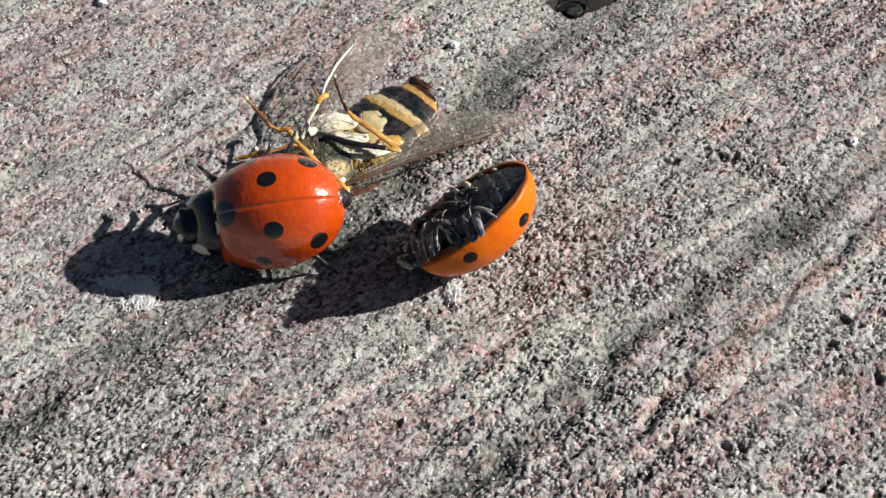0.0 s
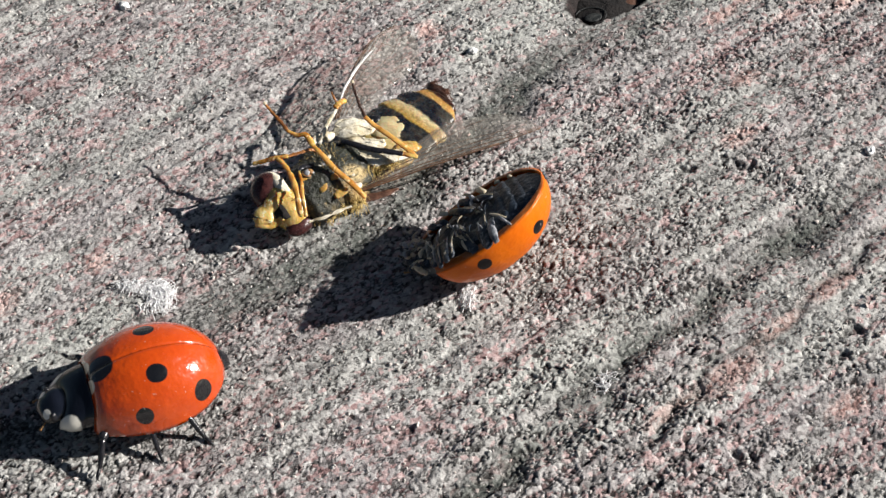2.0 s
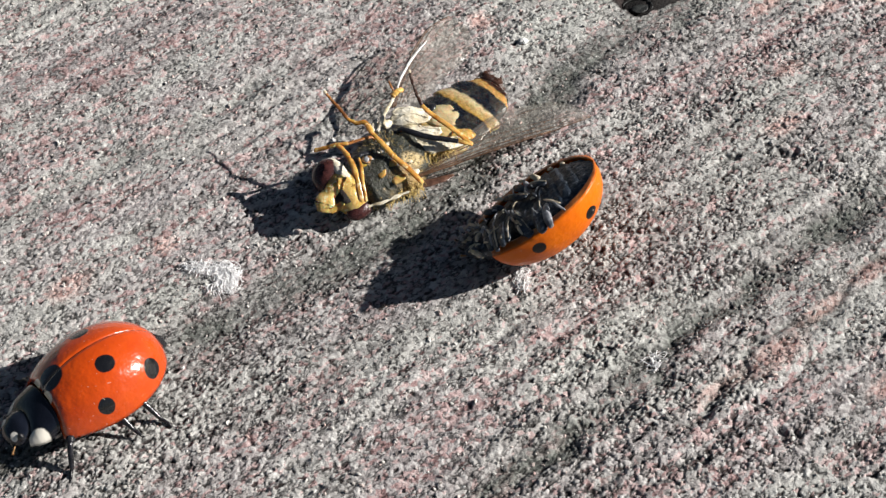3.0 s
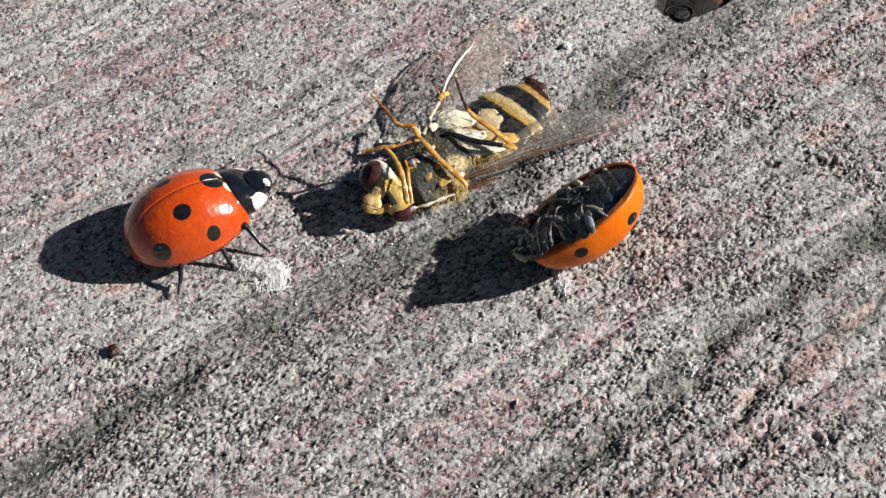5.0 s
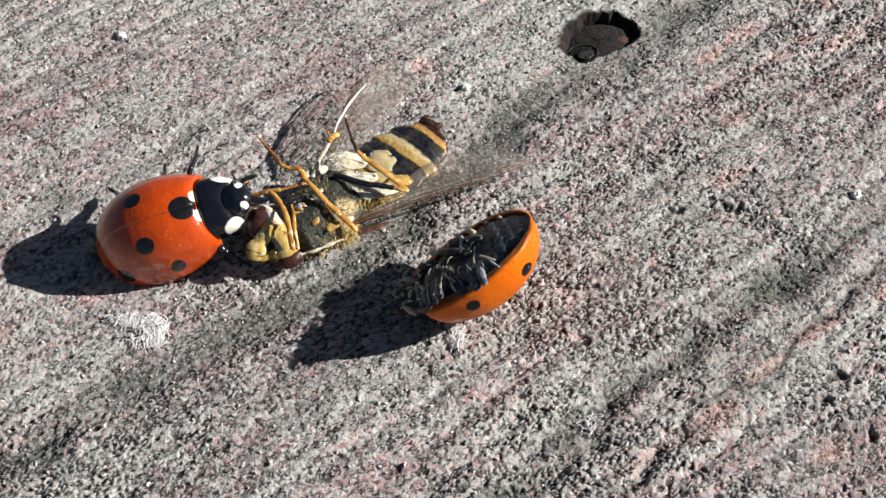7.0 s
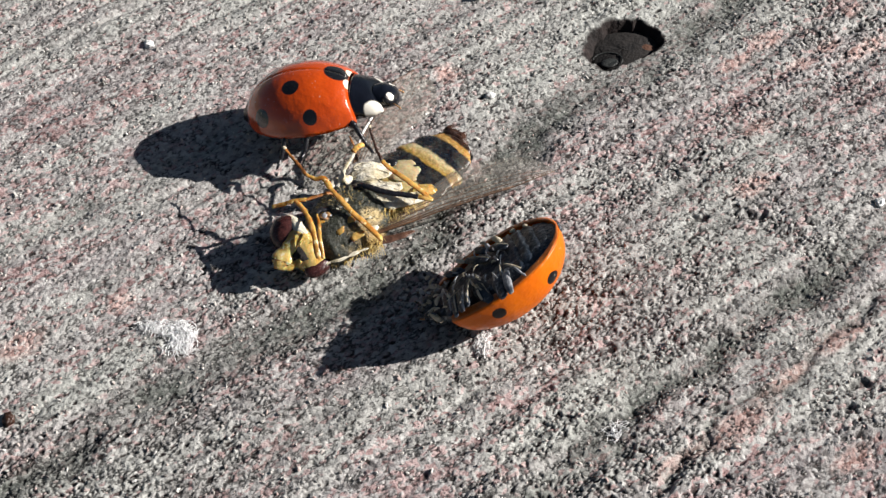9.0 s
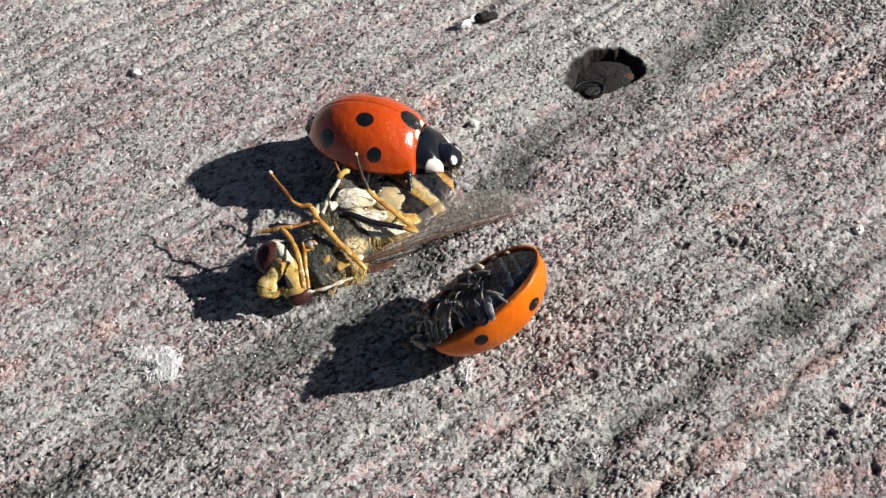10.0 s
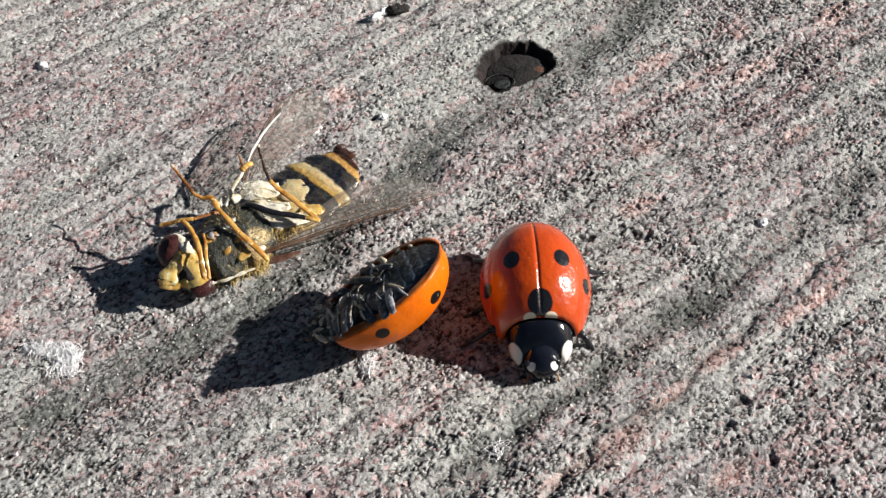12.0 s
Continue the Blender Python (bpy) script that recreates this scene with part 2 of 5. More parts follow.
def dry_black_material():
    """Dry black chitin with a bluish cast, and pale scraps painted in for its highlights."""
    k = Nodes("dry_black_chitin")
    co = k.coords()
    col = k.mix(k.ramp(k.noise(co, 2.2, 4), [(0.35, 0.0), (0.65, 1.0)]), (0.006, 0.009, 0.014), (0.028, 0.040, 0.060))
    dust_glint = k.noise(k.coords((0.7, 1.3, 1.0), 0.4), 4.5, 4, 0.6)
    col = k.mix(k.math("MULTIPLY", k.ramp(dust_glint, [(0.57, 0.0), (0.66, 1.0)]), 0.75), col, (0.22, 0.24, 0.27))
    n = k.noise(co, 6.0, 4)
    return k.done(col, k.ramp(n, [(0.3, 0.26), (0.7, 0.5)]), k.bump(n, 0.07), Specular_IOR_Level=0.5)


def wing_material():
    k = Nodes("wing_membrane")
    co = k.coords()
    k.done(k.mix(k.noise(co, 2.0, 4), (0.27, 0.245, 0.22), (0.56, 0.54, 0.51)), 0.14, k.bump(k.noise(co, 1.6, 3), 0.12, 0.8))
    see = k.node("BsdfTransparent")
    see.inputs["Color"].default_value = (0.93, 0.92, 0.90, 1)
    mixed = k.node("MixShader")
    k.put(mixed.inputs[0], k.ramp(k.noise(co, 1.1, 4), [(0.3, 0.05), (0.75, 0.19)]))
    k.link(see.outputs[0], mixed.inputs[1])
    k.link(k.bsdf.outputs[0], mixed.inputs[2])
    k.link(mixed.outputs[0], k.out.inputs["Surface"])
    return k.mat


def banded_material():
    """The fly's abdomen from below: base darkened as painted shade between the plates, then tan and yellow with black
    bands across.
    """
    k = Nodes("banded_abdomen")
    co = k.coords()
    sep = k.node("SeparateXYZ")
    k.link(co, sep.inputs[0])
    s = k.math("ADD", k.math("MULTIPLY", sep.outputs[0], 0.66), k.math("MULTIPLY", sep.outputs[1], 0.75))
    s = k.math("SUBTRACT", s, k.math("MULTIPLY", sep.outputs[2], 0.256))
    s = k.math("ADD", s, k.math("MULTIPLY", k.math("SUBTRACT", k.noise(co, 1.3, 4, 0.65), 0.5), 0.40))
    s = k.math("DIVIDE", k.math("ADD", s, 0.32), 7.0)
    # cream here is darkened: the shade between the belly plates is painted in
    yellow, black, cream = (0.50, 0.31, 0.07), (0.010, 0.011, 0.016), (0.17, 0.12, 0.05)
    col = k.ramp(s, [(0.0, cream), (0.25, (0.20, 0.14, 0.06)), (0.32, (0.50, 0.38, 0.17)), (0.40, (0.54, 0.42, 0.20)), (0.415, black), (0.56, black), (0.575, yellow), (0.65, (0.56, 0.46, 0.27)),
                     (0.665, black), (0.79, black), (0.805, (0.42, 0.25, 0.08)), (0.84, (0.40, 0.22, 0.06)), (0.855, (0.035, 0.017, 0.012)), (1.0, (0.05, 0.02, 0.012))])
    n = k.noise(co, 5, 4)
    faded = k.ramp(k.noise(k.coords((1, 1, 1), 0, (4, 1, 2)), 1.1, 4, 0.6), [(0.42, 0.0), (0.62, 0.55)])
    col = k.mix(k.math("MULTIPLY", faded, 0.3), col, k.mix(0.5, col, (0.50, 0.42, 0.26)))
    col = k.mix(0.6, col, k.ramp(n, [(0.3, 0.6), (0.7, 1.25)]), "MULTIPLY")
    return k.done(col, k.ramp(n, [(0.3, 0.16), (0.7, 0.40)]), k.bump(n, 0.05), Subsurface_Weight=0.25, Subsurface_Scale=0.0003)


BLACK_SPOTS = [((1.68, 0, 2.7), (0.55, 0.52, 0.9))] + [(p, r) for s in (1, -1) for p, r in (
    ((-0.27, 1.03 * s, 2.78), (0.40, 0.34, 0.6)), ((0.55, 2.0 * s, 1.72), (0.33, 0.42, 0.36)), ((-1.77, 1.6 * s, 1.66), (0.40, 0.42, 0.44)))]
DEAD_SPOTS = [((1.72, 0, 3.0), (0.5, 0.45, 0.9))] + [(p, (0.29, 0.4, 0.30)) for s in (1, -1) for p in ((0.75, 2.04 * s, 1.56), (-1.66, 1.57 * s, 1.87), (-0.25, 1.0 * s, 2.78))]
WHITE_MARKS = [((2.16, 0.44, 2.2), (0.18, 0.26, 0.5)), ((2.16, -0.44, 2.2), (0.18, 0.26, 0.5))]
M_GROUND, M_GRIT = ground_material(), grit_material()
M_RED = elytron_material("red_shell", (0.40, 0.036, 0.002), (0.54, 0.070, 0.003), BLACK_SPOTS, WHITE_MARKS, 0.6)
M_ORANGE = elytron_material("orange_shell", (0.56, 0.085, 0.001), (0.72, 0.165, 0.002), DEAD_SPOTS, WHITE_MARKS, 0.0, 0.16)
M_FLANGE = plain_material("orange_under_edge", (0.34, 0.075, 0.010), (0.58, 0.17, 0.03), 0.34, 2.6, 0.03)
M_BLACK = plain_material("black_chitin", (0.008, 0.008, 0.010), (0.02, 0.02, 0.024), 0.22, 3.0, 0.02)
M_DULL = dry_black_material()
# lifted grey, also used for sheen and highlights painted on dark joints
M_GREY = plain_material("grey_sheen_chitin", (0.08, 0.09, 0.11), (0.44, 0.45, 0.47), 0.35, 2.2, 0.06)
M_PRONOTUM = plain_material("pronotum_chitin", (0.003, 0.0035, 0.006), (0.008, 0.010, 0.017), 0.09, 0.8, 0.02,
                            [((3.30, 1.14, 1.15), (0.50, 0.36, 0.60), (0.80, 0.77, 0.68)), ((3.30, -1.14, 1.15), (0.50, 0.36, 0.60), (0.80, 0.77, 0.68))], Specular_IOR_Level=0.7)
M_HEAD = plain_material("head_chitin", (0.003, 0.0035, 0.006), (0.008, 0.010, 0.017), 0.09, 1.0, 0.02,
                        [((3.93, 0.45, 1.36), (0.17, 0.17, 0.26), (0.78, 0.75, 0.68)), ((3.93, -0.45, 1.36), (0.17, 0.17, 0.26), (0.78, 0.75, 0.68)), ((4.17, 0, 1.0), (0.11, 0.22, 0.16), (0.55, 0.52, 0.46))], Specular_IOR_Level=0.7)
M_PALE = plain_material("pale_chitin", (0.45, 0.38, 0.26), (0.68, 0.60, 0.46), 0.5, 4.0, 0.03)
M_TAWNY = plain_material("tawny_chitin", (0.20, 0.09, 0.03), (0.36, 0.2, 0.08), 0.4, 4.0, 0.03)
SOFT = {"Subsurface_Weight": 0.3, "Subsurface_Scale": 0.0003}
# pale flecks stand in for highlights on the legs
M_LEG = plain_material("amber_leg", (0.32, 0.13, 0.015), (0.72, 0.46, 0.14), 0.15, 1.9, 0.018, flecks=[(3.5, 0.60, (0.80, 0.62, 0.32))], **SOFT)
M_RUST = plain_material("rusty_brown_leg", (0.10, 0.03, 0.008), (0.38, 0.15, 0.035), 0.4, 3.0, 0.04)
M_TAIL = plain_material("dark_brown_chitin", (0.018, 0.008, 0.006), (0.07, 0.028, 0.015), 0.35, 3.0, 0.05)
M_AMBER = plain_material("amber_belly", (0.40, 0.21, 0.03), (0.68, 0.48, 0.18), 0.16, 2.2, 0.035, flecks=[(3.2, 0.70, (0.14, 0.08, 0.025)), (4.3, 0.62, (0.78, 0.70, 0.5))], **SOFT)
M_FACE = plain_material("yellow_face", (0.44, 0.26, 0.045), (0.74, 0.56, 0.22), 0.18, 1.8, 0.04, flecks=[(2.6, 0.64, (0.12, 0.06, 0.01)), (3.4, 0.60, (0.74, 0.68, 0.42))], **SOFT)
M_EYE = plain_material("maroon_eye", (0.024, 0.008, 0.008), (0.07, 0.024, 0.022), 0.24, 6.0, 0.012)
M_THORAX = plain_material("olive_thorax", (0.010, 0.013, 0.010), (0.055, 0.058, 0.042), 0.4, 2.6, 0.10,
                          [((0.15, -1.14, 1.0), (1.25, 0.50, 0.65), (0.34, 0.225, 0.08)), ((-0.97, -1.75, 0.78), (0.75, 0.45, 0.45), (0.42, 0.29, 0.10)), ((0.46, -0.44, 1.6), (0.5, 0.35, 0.40), (0.52, 0.40, 0.20))],
                          flecks=[(3.6, 0.66, (0.38, 0.29, 0.14)), (5.0, 0.60, (0.012, 0.014, 0.010))], soft=0.35)
M_HAIR = plain_material("golden_hair", (0.42, 0.28, 0.07), (0.65, 0.5, 0.2), 0.5, 5.0, 0.0)
M_CREAM = plain_material("cream_plate", (0.56, 0.48, 0.31), (0.86, 0.82, 0.70), 0.36, 1.7, 0.07, flecks=[(2.8, 0.72, (0.22, 0.15, 0.06)), (3.7, 0.62, (0.86, 0.84, 0.76))])
M_REDDISH = plain_material("reddish_brown_strip", (0.05, 0.025, 0.018), (0.15, 0.075, 0.05), 0.35, 2.0, 0.04)
M_TAN = plain_material("translucent_tan_plate", (0.36, 0.27, 0.13), (0.60, 0.50, 0.31), 0.22, 1.4, 0.03, flecks=[(2.4, 0.68, (0.62, 0.40, 0.12))], **SOFT)
M_WING, M_BANDS = wing_material(), banded_material()
# white broken by dark flecks, for the glint painted on the raised wing
M_GLINT = plain_material("glint_white", (0.50, 0.48, 0.45), (0.86, 0.85, 0.83), 0.22, 2.0, 0.05, flecks=[(1.6, 0.54, (0.12, 0.09, 0.06))])
M_VEIN = plain_material("brown_vein", (0.035, 0.018, 0.010), (0.14, 0.07, 0.035), 0.4, 4.0, 0.0)
M_FLUFF = plain_material("white_fluff", (0.70, 0.70, 0.71), (0.88, 0.88, 0.88), 0.7, 4.0, 0.0)
M_QUARTZ = plain_material("white_mineral", (0.66, 0.67, 0.66), (0.85, 0.86, 0.86), 0.3, 4.0, 0.05)
M_IRON = plain_material("rusty_iron", (0.004, 0.003, 0.003), (0.013, 0.010, 0.009), 0.85, 1.3, 0.08,
                        [((1.25, 0.15, 0.0), (0.30, 0.22, 1.0), (0.07, 0.028, 0.014))])
M_STEEL = plain_material("dull_steel", (0.010, 0.012, 0.012), (0.035, 0.038, 0.036), 0.55, 2.0, 0.05)
M_DARKHAIR = plain_material("dark_hair", (0.012, 0.014, 0.010), (0.11, 0.11, 0.075), 0.5, 5.0, 0.0)


# ---- mesh helpers (millimetres) ----
def part(name, bm, material, parent=None, label="", smooth=True):
    """Links a bmesh as one mesh object, under a thing or a part."""
    me = bpy.data.meshes.new(name)
    bmesh.ops.recalc_face_normals(bm, faces=bm.faces)
    for v in bm.verts:
        v.co *= U
    for f in bm.faces:
        f.smooth = smooth
    bm.to_mesh(me)
    bm.free()
    me.materials.append(material)
    ob = new(name, me)
    ob.parent = parent
    return tagged(ob, label)


def loft(bm, points, sizes, sides=10, flat=(0, 0, 1), caps=True):
    """A tube through the points; sizes: half-width and half-height at each."""
    pts = [Vector(p) for p in points]
    rings = []
    for i, p in enumerate(pts):
        d = (pts[min(i + 1, len(pts) - 1)] - pts[max(i - 1, 0)]).normalized()
        side = d.cross(Vector(flat))
        side = side.normalized() if side.length > 1e-4 else Vector((1, 0, 0))
        up = side.cross(d).normalized()
        w, h = sizes[i] if isinstance(sizes[i], (tuple, list)) else (sizes[i], sizes[i])
        rings.append([bm.verts.new(p + side * w * math.cos(a) + up * h * math.sin(a)) for a in (2 * math.pi * k / sides for k in range(sides))])
    for a, b in zip(rings, rings[1:]):
        for k in range(sides):
            bm.faces.new((a[k], a[(k + 1) % sides], b[(k + 1) % sides], b[k]))
    if caps:
        for ring, p, q in ((rings[0], pts[0], pts[1]), (rings[-1], pts[-1], pts[-2])):
            tip = bm.verts.new(p + (p - q).normalized() * (ring[0].co - p).length * 0.5)
            for k in range(sides):
                bm.faces.new((ring[k], ring[(k + 1) % sides], tip))
    return bm


def smoothed(points, steps=5):
    """Catmull-Rom through the points."""
    p = [Vector(v) for v in points]
    out = []
    for i in range(len(p) - 1):
        a, b, c, d = p[max(i - 1, 0)], p[i], p[i + 1], p[min(i + 2, len(p) - 1)]
        for k in range(steps):
            t = k / steps
            out.append(0.5 * (2 * b + (c - a) * t + (2 * a - 5 * b + 4 * c - d) * t * t + (3 * b - a - 3 * c + d) * t ** 3))
    return out + [p[-1]]


def limb(bm, points, r0, r1, steps=5, sides=8, swell=0.0):
    pts = smoothed(points, steps)
    n = len(pts) - 1
    return loft(bm, pts, [r0 + (r1 - r0) * i / n + swell * math.sin(math.pi * i / n) for i in range(n + 1)], sides)


def blob(bm, place, size, turn=(0, 0, 0), rough=0.0, seed=0, u=20, v=12, power=1.0):
    """An ellipsoid, roughened."""
    m = Euler([radians(a) for a in turn]).to_matrix()
    made = bmesh.ops.create_uvsphere(bm, u_segments=u, v_segments=v, radius=1.0)["verts"]
    for w in made:
        p = w.co.copy()
        if power != 1.0:
            p = Vector([math.copysign(abs(c) ** power, c) for c in p])
        if rough:
            p *= 1 + rough * noise.noise(p * 2.2 + Vector((seed, seed * 0.7, 0)))
        w.co = m @ Vector((p.x * size[0], p.y * size[1], p.z * size[2])) + Vector(place)
    return bm


def rumple(bm, amount, scale, seed=0.0):
    """Uneven, shrivelled surface: moves each point along its normal."""
    bm.normal_update()
    for v in bm.verts:
        q = v.co * scale + Vector((seed, seed * 1.7, -seed))
        v.co += v.normal * amount * (noise.noise(q) + 0.5 * noise.noise(q * 2.3))
    return bm


@functools.lru_cache(None)
def table(seed):
    return np.random.RandomState(seed).uniform(-1, 1, (256, 256))


def field(x, y, cell, seed):
    """Smooth value noise, -1 to 1, on a lattice of that cell size, turned by the seed."""
    t = table(seed)
    c, s = math.cos(seed * 1.37), math.sin(seed * 1.37)
    gx, gy = (c * x + s * y) / cell + seed * 7.3, (c * y - s * x) / cell + seed * 3.1
    ix, iy = np.floor(gx).astype(int), np.floor(gy).astype(int)
    fx, fy = gx - ix, gy - iy
    fx, fy = fx * fx * (3 - 2 * fx), fy * fy * (3 - 2 * fy)
    a, b = t[ix % 256, iy % 256], t[(ix + 1) % 256, iy % 256]
    c, d = t[ix % 256, (iy + 1) % 256], t[(ix + 1) % 256, (iy + 1) % 256]
    return (a * (1 - fx) + b * fx) * (1 - fy) + (c * (1 - fx) + d * fx) * fy


def crumbs(x, y, cell, seed):
    """Irregular grains: how far each point lies from its grain's middle and edge, and two random numbers of the grain, 0 to 1."""
    gx, gy = x / cell, y / cell
    ix, iy = np.floor(gx).astype(int), np.floor(gy).astype(int)
    first, second = np.full(x.shape, 9.0), np.full(x.shape, 9.0)
    ra, rb = np.zeros(x.shape), np.zeros(x.shape)
    tx, ty, ta, tb = table(seed), table(seed + 1), table(seed + 2), table(seed + 3)
    for dx in (-1, 0, 1):
        for dy in (-1, 0, 1):
            jx, jy = (ix + dx) % 256, (iy + dy) % 256
            d = np.hypot(ix + dx + 0.5 + 0.48 * tx[jx, jy] - gx, iy + dy + 0.5 + 0.48 * ty[jx, jy] - gy)
            closer = d < first
            second = np.where(closer, first, np.minimum(second, d))
            ra, rb = np.where(closer, ta[jx, jy], ra), np.where(closer, tb[jx, jy], rb)
            first = np.where(closer, d, first)
    return first, second - first, 0.5 + 0.5 * ra, 0.5 + 0.5 * rb


# grooves: half-width, depth, then where each runs, along and across the grain
GROOVES = [(1.20, 0.26, ((-60, 1.0), (-21, 1.5), (-15, 2.0), (-9.6, 1.5), (-5.3, 1.2), (0, 2.6), (8.5, 5.0), (15.5, 5.2), (20.5, 6.0), (60, 9.0))),
           (0.82, 0.26, ((-60, -12.8), (-9, -11.6), (-5.5, -11.5), (-1.6, -10.8), (1.8, -10.5), (4.8, -10.25), (9.3, -10.25), (12.8, -9.9), (21, -9.75), (60, -9.4))),
           (0.26, 0.14, ((-60, -15.0), (0, -13.75), (3.6, -12.95), (6.0, -13.15), (8.6, -12.65), (11.9, -12.2), (60, -10.0))),
           (0.45, 0.09, ((-60, 12.5), (-10, 13.2), (10, 13.8), (60, 15.0))),
           (0.40, 0.08, ((-60, -3.0), (-12, -3.4), (4, -2.8), (60, -2.0)))]
PITS = ((12.36, 2.2, 0.28), (15.68, -6.55, 0.25), (15.07, -7.9, 0.19), (16.66, -9.44, 0.22), (10.95, -12.37, 0.26), (7.68, -13.56, 0.20), (9.59, 2.19, 0.20))
# outline of the hole round its middle: angle, reach
RIM_OF_HOLE = ((-180, 1.72), (-156, 1.98), (-140, 1.88), (-120, 1.92), (-104, 1.75), (-89, 1.32), (-48, 1.16), (-19, 1.46), (11, 2.05), (41, 1.98), (64, 1.9), (103, 1.72), (132, 1.64), (180, 1.72))


def lie(x, y):
    """The board's relief in mm (crumbs and cavities, ridges along the grain, grooves and the sunken hole) and what lies
    on it: tone and hue of the crumb, dirt, pit, and dark base where a crumb is lost, with shade painted into crevices
    and pits.
    """
    c, s = math.cos(GRAIN), math.sin(GRAIN)
    a, q = c * x + s * y, -s * x + c * y
    near = np.clip((34 - np.maximum(np.abs(x), np.abs(y))) / 6, 0, 1)
    z = 0.07 * field(x, y, 3.1, 1) + 0.03 * field(x, y, 1.2, 2)
    ridge = np.abs(np.sin(q * math.pi / 1.5 + 1.5 * field(a / 7, q / 3, 1.0, 3) + 0.5 * field(a / 2, q, 0.8, 20)))
    z += 0.16 * (ridge - 0.6) * np.clip(0.6 + 0.6 * field(a / 5, q, 4.0, 4), 0.1, 1)
    wx, wy = x + 0.07 * field(x, y, 0.21, 13), y + 0.07 * field(x, y, 0.21, 14)
    first, edge, tone, hue = crumbs((c * wx + s * wy) / 1.4, 1.1 * (c * wy - s * wx), 0.165, 30)
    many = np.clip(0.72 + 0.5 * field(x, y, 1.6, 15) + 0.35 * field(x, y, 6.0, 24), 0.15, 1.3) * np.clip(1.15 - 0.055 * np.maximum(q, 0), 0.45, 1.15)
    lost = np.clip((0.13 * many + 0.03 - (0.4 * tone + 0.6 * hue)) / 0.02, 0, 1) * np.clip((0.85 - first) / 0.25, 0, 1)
    # crevices run along part of the edges between the crumbs, their shade painted dark
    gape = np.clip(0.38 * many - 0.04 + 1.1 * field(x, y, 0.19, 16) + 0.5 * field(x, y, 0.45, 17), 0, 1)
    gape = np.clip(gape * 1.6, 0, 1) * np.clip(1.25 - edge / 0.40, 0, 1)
    bare_shade = np.maximum(lost, gape)
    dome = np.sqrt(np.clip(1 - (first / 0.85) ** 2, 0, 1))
    z += 0.034 * hue * many * dome - 0.07 * bare_shade * np.clip(many, 0.5, 1) + 0.02 * field(wx, wy, 0.12, 6) + 0.022 * many * field(a / 2, q, 0.45, 5)
    bare_shade = np.clip(1.5 * bare_shade - 0.5, 0, 1)
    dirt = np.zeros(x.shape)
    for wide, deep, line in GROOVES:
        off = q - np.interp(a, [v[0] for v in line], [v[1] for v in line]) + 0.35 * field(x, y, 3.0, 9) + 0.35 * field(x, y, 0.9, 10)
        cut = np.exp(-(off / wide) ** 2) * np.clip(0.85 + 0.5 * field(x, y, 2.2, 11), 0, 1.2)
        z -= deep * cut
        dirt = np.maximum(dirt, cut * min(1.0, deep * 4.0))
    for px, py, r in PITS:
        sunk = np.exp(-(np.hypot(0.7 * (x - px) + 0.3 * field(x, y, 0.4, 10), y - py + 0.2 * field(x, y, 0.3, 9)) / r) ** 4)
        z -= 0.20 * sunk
        # shade inside the pits goes into the colour mask too
        bare_shade = np.maximum(bare_shade, 0.75 * sunk)
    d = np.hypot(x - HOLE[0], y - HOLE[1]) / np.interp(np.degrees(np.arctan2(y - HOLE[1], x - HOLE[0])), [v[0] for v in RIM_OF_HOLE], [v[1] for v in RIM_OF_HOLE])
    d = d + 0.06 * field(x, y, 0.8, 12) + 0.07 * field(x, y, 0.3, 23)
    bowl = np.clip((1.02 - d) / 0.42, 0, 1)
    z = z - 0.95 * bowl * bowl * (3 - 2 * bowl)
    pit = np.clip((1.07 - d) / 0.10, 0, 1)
    return z * near, tone, hue, np.clip(dirt, 0, 1), pit, bare_shade


def height(x, y):
    return lie(x, y)[0]


def sheet(name, material):
    """One ground sheet: a dense middle that runs out to the horizon."""
    def line(lo, hi, step):
        mid = list(np.arange(lo, hi, step))
        out, d, v = [], step, 0.0
        while v < 40000:
            d *= 1.33
            v += d
            out.append(v)
        return np.array([lo - o for o in reversed(out)] + mid + [mid[-1] + o for o in out])
    xs, ys = line(-29, 25.5, 0.046), line(-17, 20.5, 0.046)
    x, y = np.meshgrid(xs, ys)
    z, *laid = lie(x, y)
    co = np.stack([x, y, z], -1).reshape(-1, 3) * U
    ny, nx = x.shape
    idx = np.arange(nx * ny).reshape(ny, nx)
    quads = np.stack([idx[:-1, :-1], idx[:-1, 1:], idx[1:, 1:], idx[1:, :-1]], -1).reshape(-1, 4)
    ob = raw(name, co, quads, material)
    for key, value in zip(("tone", "hue", "groove", "pit", "bare_shade"), laid):
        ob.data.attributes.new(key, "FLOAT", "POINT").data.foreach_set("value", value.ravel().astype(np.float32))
    return ob


def raw(name, co, faces, material, smooth=True):
    me = bpy.data.meshes.new(name)
    n = faces.shape[1]
    me.vertices.add(len(co))
    me.vertices.foreach_set("co", co.ravel())
    me.loops.add(faces.size)
    me.loops.foreach_set("vertex_index", faces.ravel().astype(np.int32))
    me.polygons.add(len(faces))
    me.polygons.foreach_set("loop_start", np.arange(0, faces.size, n, dtype=np.int32))
    me.polygons.foreach_set("use_smooth", np.full(len(faces), smooth))
    me.update(calc_edges=True)
    me.materials.append(material)
    return new(name, me)


